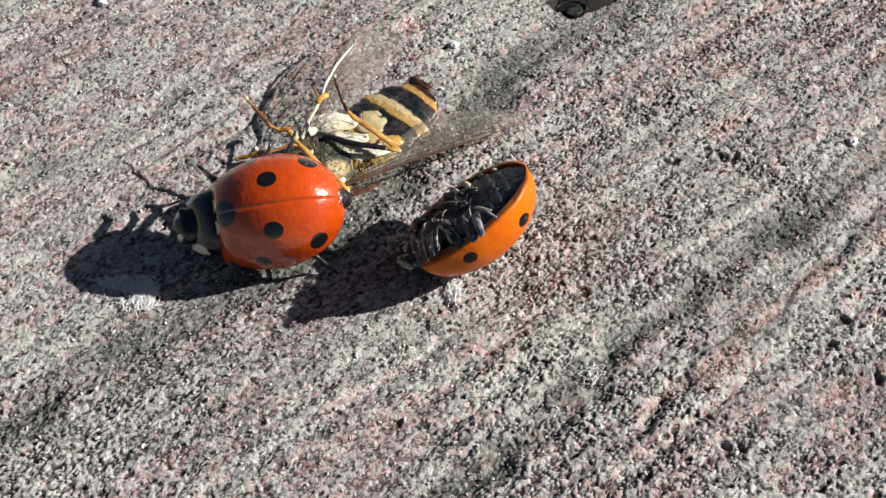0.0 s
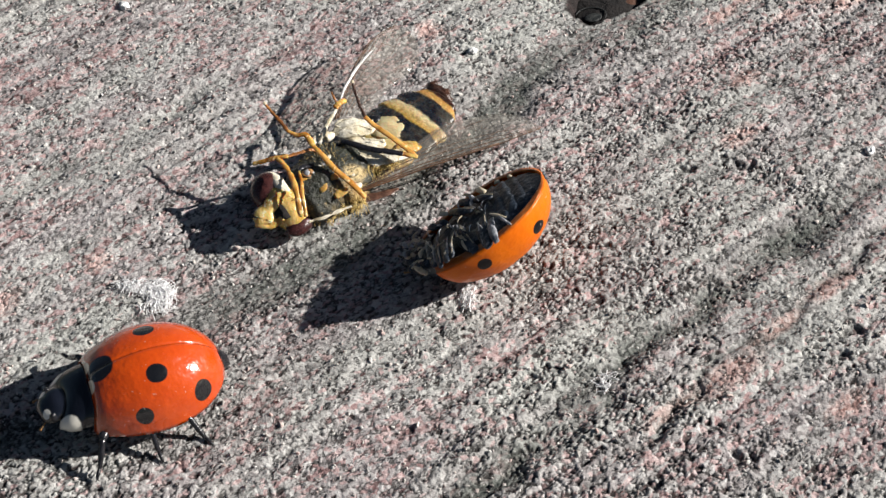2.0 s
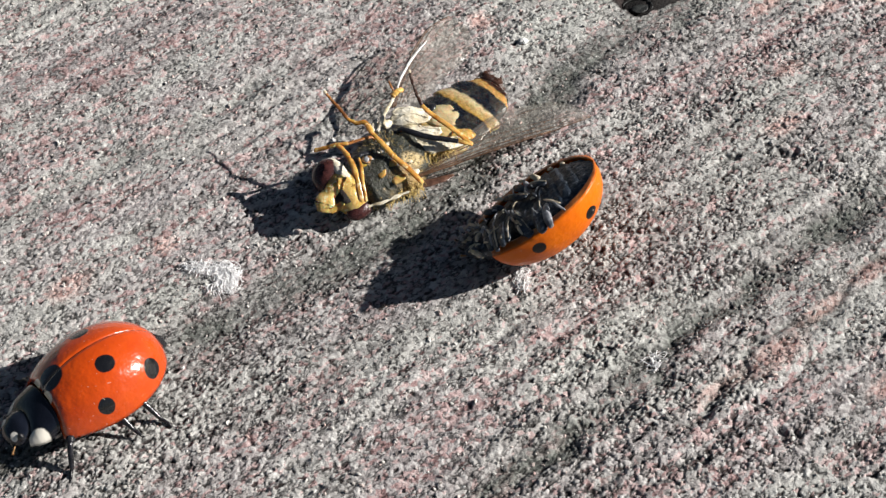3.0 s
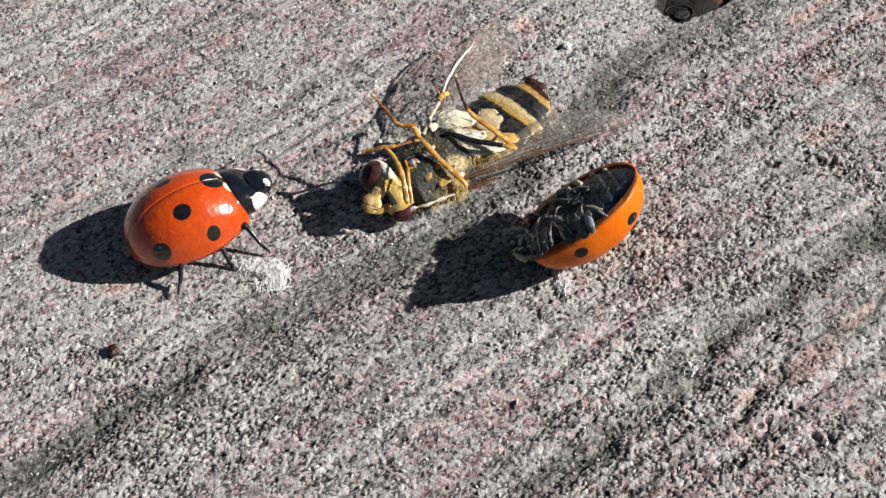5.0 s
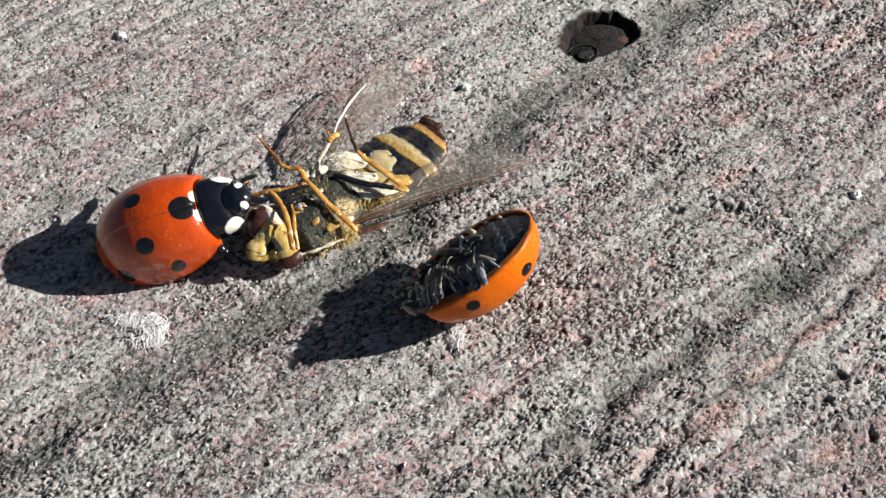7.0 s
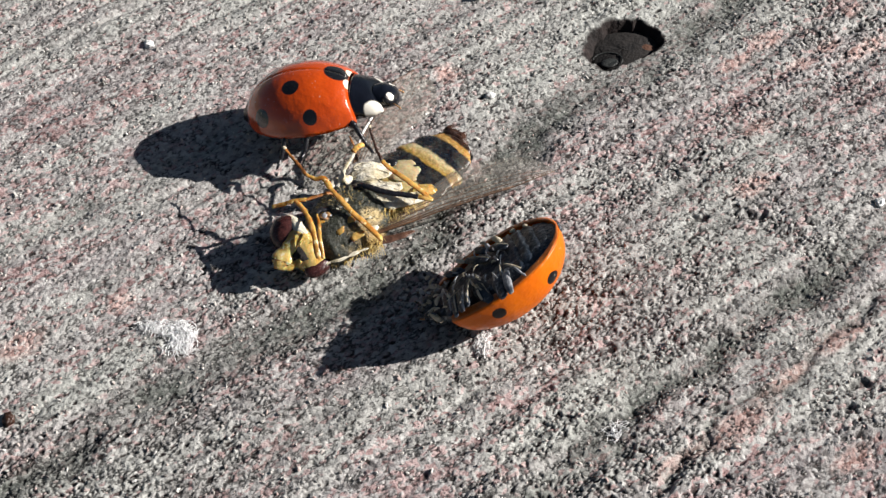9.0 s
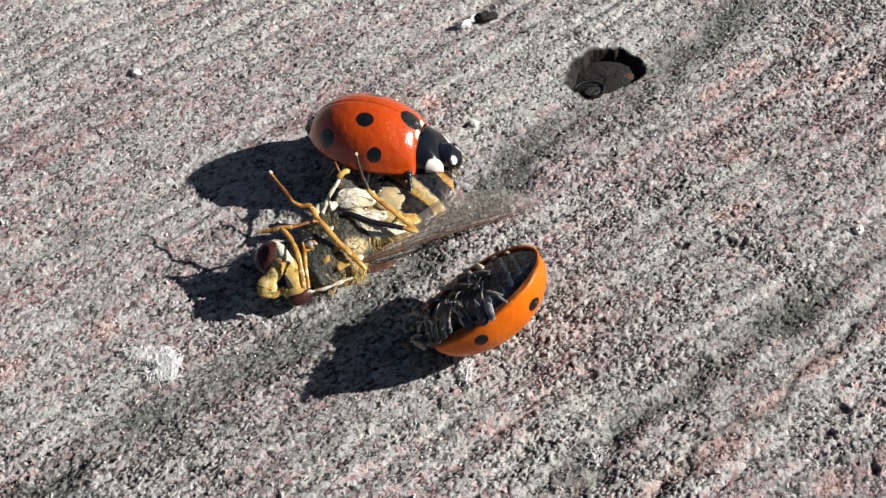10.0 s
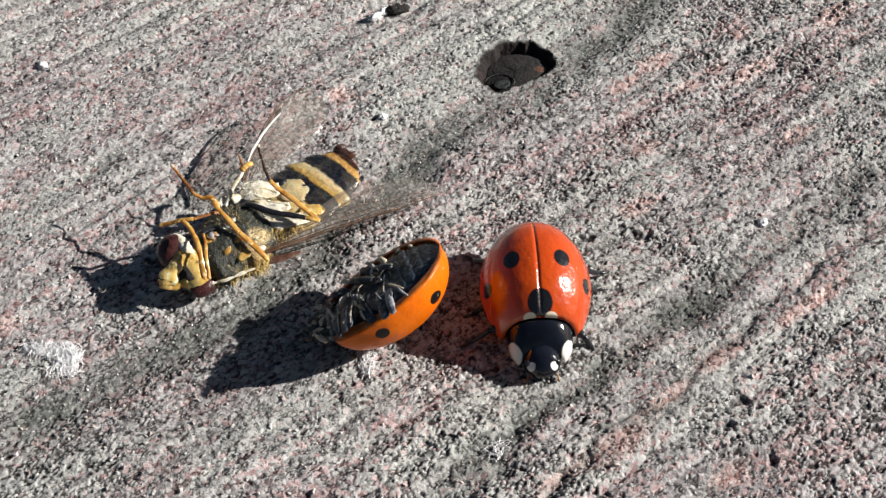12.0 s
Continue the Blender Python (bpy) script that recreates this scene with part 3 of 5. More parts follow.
def grit(name, count, material, seed):
    """Loose and half-sunk mineral grains all over the board."""
    rng = np.random.RandomState(seed)
    bm = bmesh.new()
    bmesh.ops.create_icosphere(bm, subdivisions=1, radius=1.0)
    base = np.array([v.co[:] for v in bm.verts])
    tri = np.array([[v.index for v in f.verts] for f in bm.faces])
    bm.free()
    x, y = rng.uniform(-30, 26, count), rng.uniform(-18, 22.5, count)
    keep = np.hypot(x - HOLE[0], y - HOLE[1]) > 1.9
    x, y = x[keep], y[keep]
    n = len(x)
    r = 0.035 + 0.05 * rng.rand(n) ** 2
    size = r[:, None] * rng.uniform(0.6, 1.5, (n, 3)) * np.array([1.3, 1.1, 0.7])
    q = rng.normal(size=(n, 4))
    q /= np.linalg.norm(q, axis=1)[:, None]
    w, a, b, c = q.T
    rot = np.stack([1 - 2 * (b * b + c * c), 2 * (a * b - c * w), 2 * (a * c + b * w), 2 * (a * b + c * w), 1 - 2 * (a * a + c * c), 2 * (b * c - a * w),
                    2 * (a * c - b * w), 2 * (b * c + a * w), 1 - 2 * (a * a + b * b)], -1).reshape(n, 3, 3)
    pts = base[None] * size[:, None] * rng.uniform(0.75, 1.25, (n, len(base), 1))
    pts = np.einsum("nij,nkj->nki", rot, pts)
    pts += np.stack([x, y, height(x, y) + r * 0.05], -1)[:, None]
    faces = (tri[None] + (np.arange(n) * len(base))[:, None, None]).reshape(-1, 3)
    return raw(name, pts.reshape(-1, 3) * U, faces, material, False)


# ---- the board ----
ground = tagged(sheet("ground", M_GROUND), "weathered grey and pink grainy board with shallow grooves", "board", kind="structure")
tagged(grit("grit", 7000, M_GRIT, 3), "fine grey, pink and white mineral grains bonded to the board", "grit", kind="stuff")


def level(x, y):
    return float(height(np.array([x]), np.array([y]))[0])


# ---- ladybirds ----
A, B, RIM, H, FRONT = 2.90, 2.27, 0.9, 2.14, 2.18


def elytron_mesh(side, gap=0.0, splay=0.0):
    """One wing case: an outer dome from the seam to the rim, with a rolled edge and an inner face."""
    bm = bmesh.new()
    cols, rows = 30, 22
    s0 = math.acos(FRONT / A)

    def at(i, j, inset):
        f = math.pi / 2 * j / rows
        first = s0 - 0.16 * math.sin(f) ** 4
        s = first + (math.pi - first - 0.02) * i / cols
        lift = 1 - 0.005 * math.exp(-(f / 0.04) ** 2)
        flare = 1 + 0.035 * max(0.0, (f - 1.35) / 0.22)
        a, b, h = A - inset, B - inset, H - inset
        # the shell is a little fuller behind the shoulders and rounded down at the front edge
        tuck = 1 - 0.05 * math.exp(-((s - first) / 0.06) ** 2)
        x = a * math.cos(s)
        broad = 0.94 - 0.50 * max(0.0, math.cos(s)) ** 2  # square shoulders
        y = b * math.sin(s) ** broad * math.sin(f) * flare * tuck * (1 + splay * max(0.0, x / A) ** 2 * math.sin(f) ** 4)
        z = RIM + h * math.sin(s) ** 0.97 * math.cos(f) * lift * tuck
        return Vector((x, side * (y + gap), z))

    outer = [[bm.verts.new(at(i, j, 0.0)) for j in range(rows + 1)] for i in range(cols + 1)]
    inner = [[bm.verts.new(at(i, j, 0.12)) for j in range(rows + 1)] for i in range(cols + 1)]
    for g in (outer, inner):
        for i in range(cols):
            for j in range(rows):
                bm.faces.new((g[i][j], g[i + 1][j], g[i + 1][j + 1], g[i][j + 1]))
    for i in range(cols):
        for j in (0, rows):
            bm.faces.new((outer[i][j], outer[i + 1][j], inner[i + 1][j], inner[i][j]))
    for j in range(rows):
        for i in (0, cols):
            bm.faces.new((outer[i][j], outer[i][j + 1], inner[i][j + 1], inner[i][j]))
    return bm


def flange_mesh(side, gap=0.0, splay=0.0):
    """The turned-in under edge of a wing case: broad behind the shoulder, thin towards the tail."""
    bm = bmesh.new()
    cols, rows = 30, 4
    first = math.acos(FRONT / A) - 0.14
    grids = []
    for low in (0.0, 0.07):
        g = []
        for i in range(cols + 1):
            s = first + (math.pi - first - 0.05) * i / cols
            broad = 0.94 - 0.50 * max(0.0, math.cos(s)) ** 2
            x = A * math.cos(s) * 0.992
            y0 = B * math.sin(s) ** broad * 1.025 * (1 + splay * max(0.0, x / A) ** 2)
            u = min(1.0, max(0.0, (math.cos(s) + 0.35) / 0.85))
            w = min(y0, 0.30 + 0.16 * u * u * (3 - 2 * u))
            g.append([bm.verts.new((x, side * (y0 - w * j / rows + gap), RIM - 0.015 + low - 0.10 * math.sin(math.pi / 2 * j / rows) * (w / 0.7) + 0.03 * noise.noise(Vector((x * 2, side * 3.0, j * 0.4))))) for j in range(rows + 1)])
        grids.append(g)
    top, under = grids
    for g in grids:
        for i in range(cols):
            for j in range(rows):
                bm.faces.new((g[i][j], g[i + 1][j], g[i + 1][j + 1], g[i][j + 1]))
    for i in range(cols):
        for j in (0, rows):
            bm.faces.new((top[i][j], top[i + 1][j], under[i + 1][j], under[i][j]))
    for j in range(rows):
        for i in (0, cols):
            bm.faces.new((top[i][j], top[i][j + 1], under[i][j + 1], under[i][j]))
    return bm


def pronotum_mesh():
    """The neck shield: wide, domed, with the front corners drawn forward round the head."""
    bm = bmesh.new()
    cols, rows = 14, 24
    grid = []
    for i in range(cols + 1):
        u = i / cols
        line = []
        for j in range(rows + 1):
            f = -math.pi / 2 + math.pi * j / rows
            # rolled in at the hind and the front edge
            roll = 1 - 0.16 * math.exp(-(u / 0.14) ** 2) - 0.10 * math.exp(-((1 - u) / 0.10) ** 2)
            half = (1.40 - 0.26 * u ** 2.2) * roll
            top = 0.95 + 1.24 * (1 - 0.52 * u ** 2) * roll
            x = 1.98 + 1.30 * u + 0.36 * u * abs(math.sin(f)) ** 2 - 0.25 * (1 - u) * abs(math.sin(f)) ** 2
            y = half * math.sin(f) * (1 - 0.06 * math.cos(math.pi * u) ** 8)
            z = 0.95 + (top - 0.95) * math.cos(f) ** 0.8 * (1 - 0.10 * (u > 0.97))
            line.append(bm.verts.new((x, y, z)))
        grid.append(line)
    for i in range(cols):
        for j in range(rows):
            bm.faces.new((grid[i][j], grid[i + 1][j], grid[i + 1][j + 1], grid[i][j + 1]))
    for i in (0, cols):
        mid = bm.verts.new((grid[i][rows // 2].co.x + (0.2 if i == 0 else -0.2), 0, 1.0))
        for j in range(rows):
            bm.faces.new((grid[i][j], grid[i][j + 1], mid))
    low = bm.verts.new((2.9, 0, 0.8))
    for i in range(cols):
        bm.faces.new((grid[i][0], grid[i + 1][0], low))
        bm.faces.new((grid[i][rows], grid[i + 1][rows], low))
    return bm


def leg_mesh(side, x, reach, swing):
    """Thigh, shin and foot of one leg, from a hip on the belly out to the ground."""
    bm = bmesh.new()
    hip = Vector((x, side * 1.0, 0.75))
    knee = hip + Vector((swing * 0.55, side * reach * 0.55, 0.22))
    ankle = hip + Vector((swing * 1.0, side * reach * 0.92, -0.55))
    toe = hip + Vector((swing * 1.25, side * reach * 1.12, -0.70))
    limb(bm, [hip, (hip + knee) / 2 + Vector((0, 0, 0.04)), knee], 0.17, 0.14, 3, 8, 0.07)
    limb(bm, [knee, (knee + ankle) / 2, ankle], 0.12, 0.08, 3, 7, 0.02)
    limb(bm, [ankle, (ankle + toe) / 2 + Vector((0, 0, 0.03)), toe], 0.07, 0.05, 3, 6, 0.02)
    for d in (-0.07, 0.07):
        limb(bm, [toe, toe + Vector((d, side * 0.08, -0.04))], 0.03, 0.012, 2, 5)
    return bm


def press(bm, dry):
    """On the dry one the under side has shrivelled and sunk a little into the shell."""
    if dry:
        bmesh.ops.subdivide_edges(bm, edges=bm.edges[:], cuts=1, use_grid_fill=True)
        rumple(bm, 0.075, 3.8, 1.3)
        rumple(bm, 0.035, 9.0, 4.1)
        for v in bm.verts:
            v.co.y *= 0.93
            v.co.x *= 0.95 if v.co.x < 0 else 1.0
        for v in bm.verts:
            if v.co.z < 0.95:
                v.co.z = 0.95 - (0.95 - v.co.z) * (0.72 if v.co.x > -0.2 else 0.88 - 0.80 * min(1.0, max(0.0, (-1.3 - v.co.x) / 1.5)))
    return bm


def belly(parent, material, dry=False):
    """Under side: breast plate and the rings of the abdomen."""
    bm = bmesh.new()
    loft(bm, [(2.3, 0, 1.15), (1.6, 0, 1.1), (0.7, 0, 1.05), (0.1, 0, 1.05), (-0.3, 0, 1.08)], [(1.05, 0.35), (1.6, 0.5), (1.88, 0.55), (1.90, 0.5), (1.8, 0.4)], 26)
    part("breast_plate", press(rumple(bm, 0.07, 1.8, 2), dry), material, parent)
    for i in range(6):
        bm = bmesh.new()
        x0, x1 = -0.05 - 0.47 * i, -0.05 - 0.47 * (i + 1) - 0.07
        w0 = 1.95 * math.sqrt(max(0.05, 1 - (x0 / 3.0) ** 2))
        w1 = 1.95 * math.sqrt(max(0.03, 1 - (x1 / 3.0) ** 2))
        loft(bm, [(x0, 0, 1.10), (x0 - 0.05, 0, 1.07), ((x0 + x1) / 2, 0, 1.04), (x1 + 0.07, 0, 1.03), (x1, 0, 1.08)],
             [(w0 * 0.95, 0.36), (w0 * 0.98, 0.41), ((w0 + w1) / 2, 0.46), (w1 * 1.02, 0.53), (w1 * 0.97, 0.40)], 26)
        part("abdomen_ring", press(rumple(bm, 0.035, 2.2, i), dry), material, parent)


def ladybird(label, shell, folded=False):
    """A seven-spot ladybird that heads along +x, its origin on the ground below the middle of the shell."""
    root = new("ladybird")
    for side in (1, -1):
        case = part("wing_case", elytron_mesh(side, 0.0006, 0.06 if folded else 0.0), shell, root)
        part("under_edge", flange_mesh(side, 0.0006, 0.06 if folded else 0.0), M_FLANGE, case, "dull orange turned-in under edge")
    neck = part("neck_shield", pronotum_mesh(), M_DULL if folded else M_PRONOTUM, root, "" if folded else "glossy black neck shield with white corners")
    bm = bmesh.new()
    loft(bm, smoothed([(3.25, 0, 1.20), (3.75, 0, 1.20), (4.22, 0, 1.10), (4.50, 0, 0.95), (4.62, 0, 0.86)], 4),
         [(0.62 + 0.12 * math.sin(math.pi * min(1, i / 11)) - 0.36 * max(0, (i - 8) / 8) ** 1.5, 0.50 - 0.30 * max(0, (i - 5) / 11) ** 1.3) for i in range(17)], 28)
    rumple(bm, 0.03, 2.0, 2)
    head = part("head", bm, M_DULL if folded else M_HEAD, root, "" if folded else "glossy black head with two pale spots")
    for side in (1, -1):
        bm = bmesh.new()
        blob(bm, (4.02, side * 0.60, 1.28), (0.22, 0.15, 0.24))
        part("eye", bm, M_BLACK, head)
        bm = bmesh.new()
        limb(bm, [(4.38, side * 0.45, 1.02), (4.58, side * 0.60, 0.98), (4.76, side * 0.64, 0.86)], 0.03, 0.04, 4, 6)
        blob(bm, (4.79, side * 0.645, 0.84), (0.09, 0.06, 0.05), (0, 30, side * 25))
        part("antenna", bm, M_TAWNY, head, "short tawny antenna")
        bm = bmesh.new()
        limb(bm, [(4.42, side * 0.30, 0.92), (4.6, side * 0.36, 0.78), (4.68, side * 0.30, 0.62)], 0.06, 0.05, 3, 6)
        part("mouth_feeler", bm, M_BLACK, head)
    if not folded:
        for ob in [head] + list(head.children):
            ob.data.transform(Matrix.Translation((3.2 * U, 0, 0)) @ Matrix.Diagonal((0.75, 1, 1, 1)) @ Matrix.Translation((-3.3 * U, 0, 0)))
    if folded:
        # shrunk back under the shell
        neck.data.transform(Matrix.Translation((2.1 * U, 0.25 * U, 0)) @ Matrix.Diagonal((0.55, 0.9, 0.9, 1)) @ Matrix.Translation((-2.1 * U, 0, 0)))
        for ob in [head] + list(head.children):
            ob.data.transform(Matrix.Translation((1.95 * U, 0.45 * U, 0.0)) @ Matrix.Diagonal((0.6, 1.15, 0.9, 1)) @ Matrix.Translation((-2.1 * U, 0, 0)))
    belly(root, M_DULL if folded else M_BLACK, folded)
    legs = []
    for side in (1, -1):
        for x, reach, swing in ((1.75, 1.75, 0.85), (0.55, 1.85, -0.15), (-0.45, 1.85, -0.9)):
            if folded:
                continue
            leg = part("leg", leg_mesh(side, x, reach, swing), M_BLACK, root)
            legs.append((leg, side, x))
    tagged(root, label, "ladybird")
    return root, legs


live, live_legs = ladybird("glossy red seven-spot ladybird walking over the board", M_RED)
dead, dead_legs = ladybird("dead orange seven-spot ladybird lying on its back", M_ORANGE, True)
dead.matrix_world = pose(0.87 * U, -2.38 * U, 3.21 * U, 205.6, 24.1, 205.6)
dead.scale = (1.04, 1.04, 1.04)


def dry_piece(name, points, wide, material, parent, label=""):
    """A flattened, shrivelled piece of a folded leg or mouth: widest in the middle."""
    bm = bmesh.new()
    line = [Vector(p) for p in points]
    if len(line) == 2:
        line = [line[0], (line[0] + line[1]) / 2 + Vector((wide * 0.35, 0, -0.05)), line[1]]
    line = smoothed(line, 6)
    m = len(line) - 1
    loft(bm, line, [(wide * (0.45 + 0.6 * math.sin(math.pi * (0.1 + 0.8 * i / m))), wide * 0.62 * (0.5 + 0.5 * math.sin(math.pi * i / m))) for i in range(m + 1)], 12)
    return part(name, rumple(bm, wide * 0.22, 3.0, points[0][0] * 3), material, parent, label)


Z, SLIDE = 0.42, (-0.06, -0.43)  # the folded legs lie at this height over the belly
# edge entries: grey slivers standing in for highlights on the joints
for pieces in (
        [("leg", (-0.05, -0.35), (0.24, -2.15), 0.24, M_DULL), ("shin", (-0.36, -0.93), (-0.12, -2.25), 0.17, M_GREY), ("foot", (-0.39, -0.63), (-0.86, -1.36), 0.055, M_PALE), ("claw", (-0.65, -1.23), (-0.88, -1.85), 0.06, M_GREY), ("edge", (0.14, -0.7), (0.36, -1.9), 0.035, M_GREY)],
        [("leg", (1.0, 0.15), (0.78, -1.75), 0.26, M_DULL), ("shin", (1.06, -0.32), (0.88, -1.14), 0.065, M_PALE), ("foot", (1.0, -1.07), (1.01, -1.54), 0.055, M_PALE)],
        [("leg", (1.22, -0.2), (1.58, -1.71), 0.14, M_DULL), ("shin", (1.55, -0.27), (1.82, -1.9), 0.15, M_DULL), ("foot", (1.63, -1.0), (1.84, -1.65), 0.06, M_PALE), ("edge", (1.43, -0.3), (1.66, -1.5), 0.04, M_GREY)],
        [("leg", (1.93, -0.12), (2.12, -1.85), 0.14, M_DULL), ("shin", (2.19, 0.39), (2.33, -1.6), 0.14, M_DULL), ("foot", (2.27, 0.5), (2.37, -0.45), 0.06, M_GREY), ("edge", (2.05, -0.2), (2.24, -1.4), 0.04, M_GREY)],
        [("leg", (1.95, 1.55), (1.5, 1.05), 0.17, M_DULL), ("shin", (1.62, 1.35), (1.22, 0.85), 0.15, M_DULL), ("foot", (1.35, 1.9), (1.08, 1.45), 0.10, M_PALE)],
        [("leg", (0.95, 1.5), (0.16, 0.55), 0.20, M_DULL), ("shin", (0.42, 1.8), (0.0, 1.0), 0.17, M_DULL), ("foot", (0.15, 1.98), (-0.11, 1.52), 0.07, M_PALE), ("claw", (-0.05, 1.5), (-0.17, 0.98), 0.09, M_GREY)],
        [("leg", (-0.1, 1.2), (-0.75, 0.55), 0.20, M_DULL), ("foot", (-0.44, 1.75), (-0.62, 1.17), 0.13, M_PALE)]):
    leg = None
    for k, (name, p, q, wide, mat) in enumerate(pieces):
        sunk = 0.34 * min(1.0, max(0.0, (-0.9 - q[1]) / 0.8)) if p[0] < 1.1 else 0.0
        bit = dry_piece(name, [(p[0] + SLIDE[0], p[1] + SLIDE[1], Z - 0.03 * k + 0.05 + 0.3 * sunk), (q[0] + SLIDE[0], q[1] + SLIDE[1], Z - 0.03 * k + 0.08 + sunk)], wide, mat, leg or dead)
        leg = leg or bit
        if mat == M_DULL and wide > 0.12 and k == 0:
            # pale sliver standing in for the highlight along the edge of the joint
            e = 0.6 * wide * (1 if k % 2 else -1)
            dry_piece("ridge", [(p[0] + SLIDE[0] + e, p[1] + SLIDE[1], Z - 0.03 * k - 0.02 + 0.3 * sunk), (q[0] + SLIDE[0] + e * 0.7, q[1] * 0.92 + SLIDE[1], Z - 0.03 * k + sunk)], 0.035, (M_PALE, M_GREY, M_GREY)[k % 3], leg)
for p, q, wide, mat in (((3.13, 0.05, 0.85), (2.80, -1.35, 0.82), 0.12, M_PALE), ((2.95, 1.55, 0.95), (2.50, 0.95, 0.90), 0.11, M_PALE), ((2.80, 0.15, 0.80), (2.76, -0.40, 0.78), 0.08, M_PALE), ((3.10, 1.35, 1.0), (2.90, 0.45, 0.92), 0.07, M_TAWNY),
                        ((2.60, 0.45, 0.78), (2.2, 0.30, 0.75), 0.08, M_GREY), ((3.3, 0.7, 1.0), (3.0, 0.9, 0.92), 0.06, M_GREY), ((3.35, 0.2, 0.98), (3.05, 0.35, 0.86), 0.05, M_PALE),
                        ((0.82, 0.64, 0.66), (0.36, 0.21, 0.66), 0.07, M_GREY), ((0.72, 0.35, 0.66), (0.55, 0.75, 0.66), 0.05, M_GREY), ((0.02, -0.08, 0.62), (-0.15, -0.13, 0.62), 0.07, M_PALE),
                        ((-1.15, 1.55, 0.80), (-1.32, 1.40, 0.78), 0.09, M_PALE), ((-1.7, 1.35, 0.82), (-1.85, 1.2, 0.80), 0.07, M_PALE)):
    dry_piece("dry_scrap", [p, q], wide, mat, dead)



def dry_shards():
    """Pale edges of the shrivelled joints: thin slivers laid mostly across the breast, thicker about the mouth."""
    rng = random.Random(21)
    for k in range(60):
        mouth = k >= 38
        x, y = (rng.uniform(2.5, 3.25), rng.uniform(-1.2, 1.8)) if mouth else (rng.uniform(-0.5, 2.5), rng.uniform(-1.6, 0.9))
        z = rng.uniform(0.42, 0.66) if mouth else 0.34 + 0.08 * rng.random()
        turn = rng.gauss(1.57, 0.75 if mouth else 0.35)
        d = Vector((math.cos(turn), math.sin(turn), rng.uniform(-0.15, 0.15))) * rng.uniform(0.10, 0.26 if mouth else 0.34)
        p = Vector((x, y, z))
        dry_piece("dry_scrap", [p - d, p + d], rng.uniform(0.05, 0.11) if mouth else rng.uniform(0.022, 0.05), (M_PALE, M_GREY, M_PALE, M_DULL)[k % 4] if mouth else (M_GREY, M_GREY, M_PALE, M_DULL)[k % 4], dead)


dry_shards()
bm = bmesh.new()
blob(bm, (2.62, 0.35, 1.02), (0.52, 1.30, 0.36), (0, 8, 0), 0.25, 4, 26, 16)
part("fore_breast", rumple(bm, 0.08, 3.2, 2), M_DULL, dead)

# ---- the dead hoverfly, on its back ----
FLY = (-4.5, 1.3)
fly = tagged(new("hoverfly"), "dead yellow and black banded hoverfly lying on its back, legs curled", "hoverfly")
fly.matrix_world = pose(FLY[0] * U, FLY[1] * U, 0)


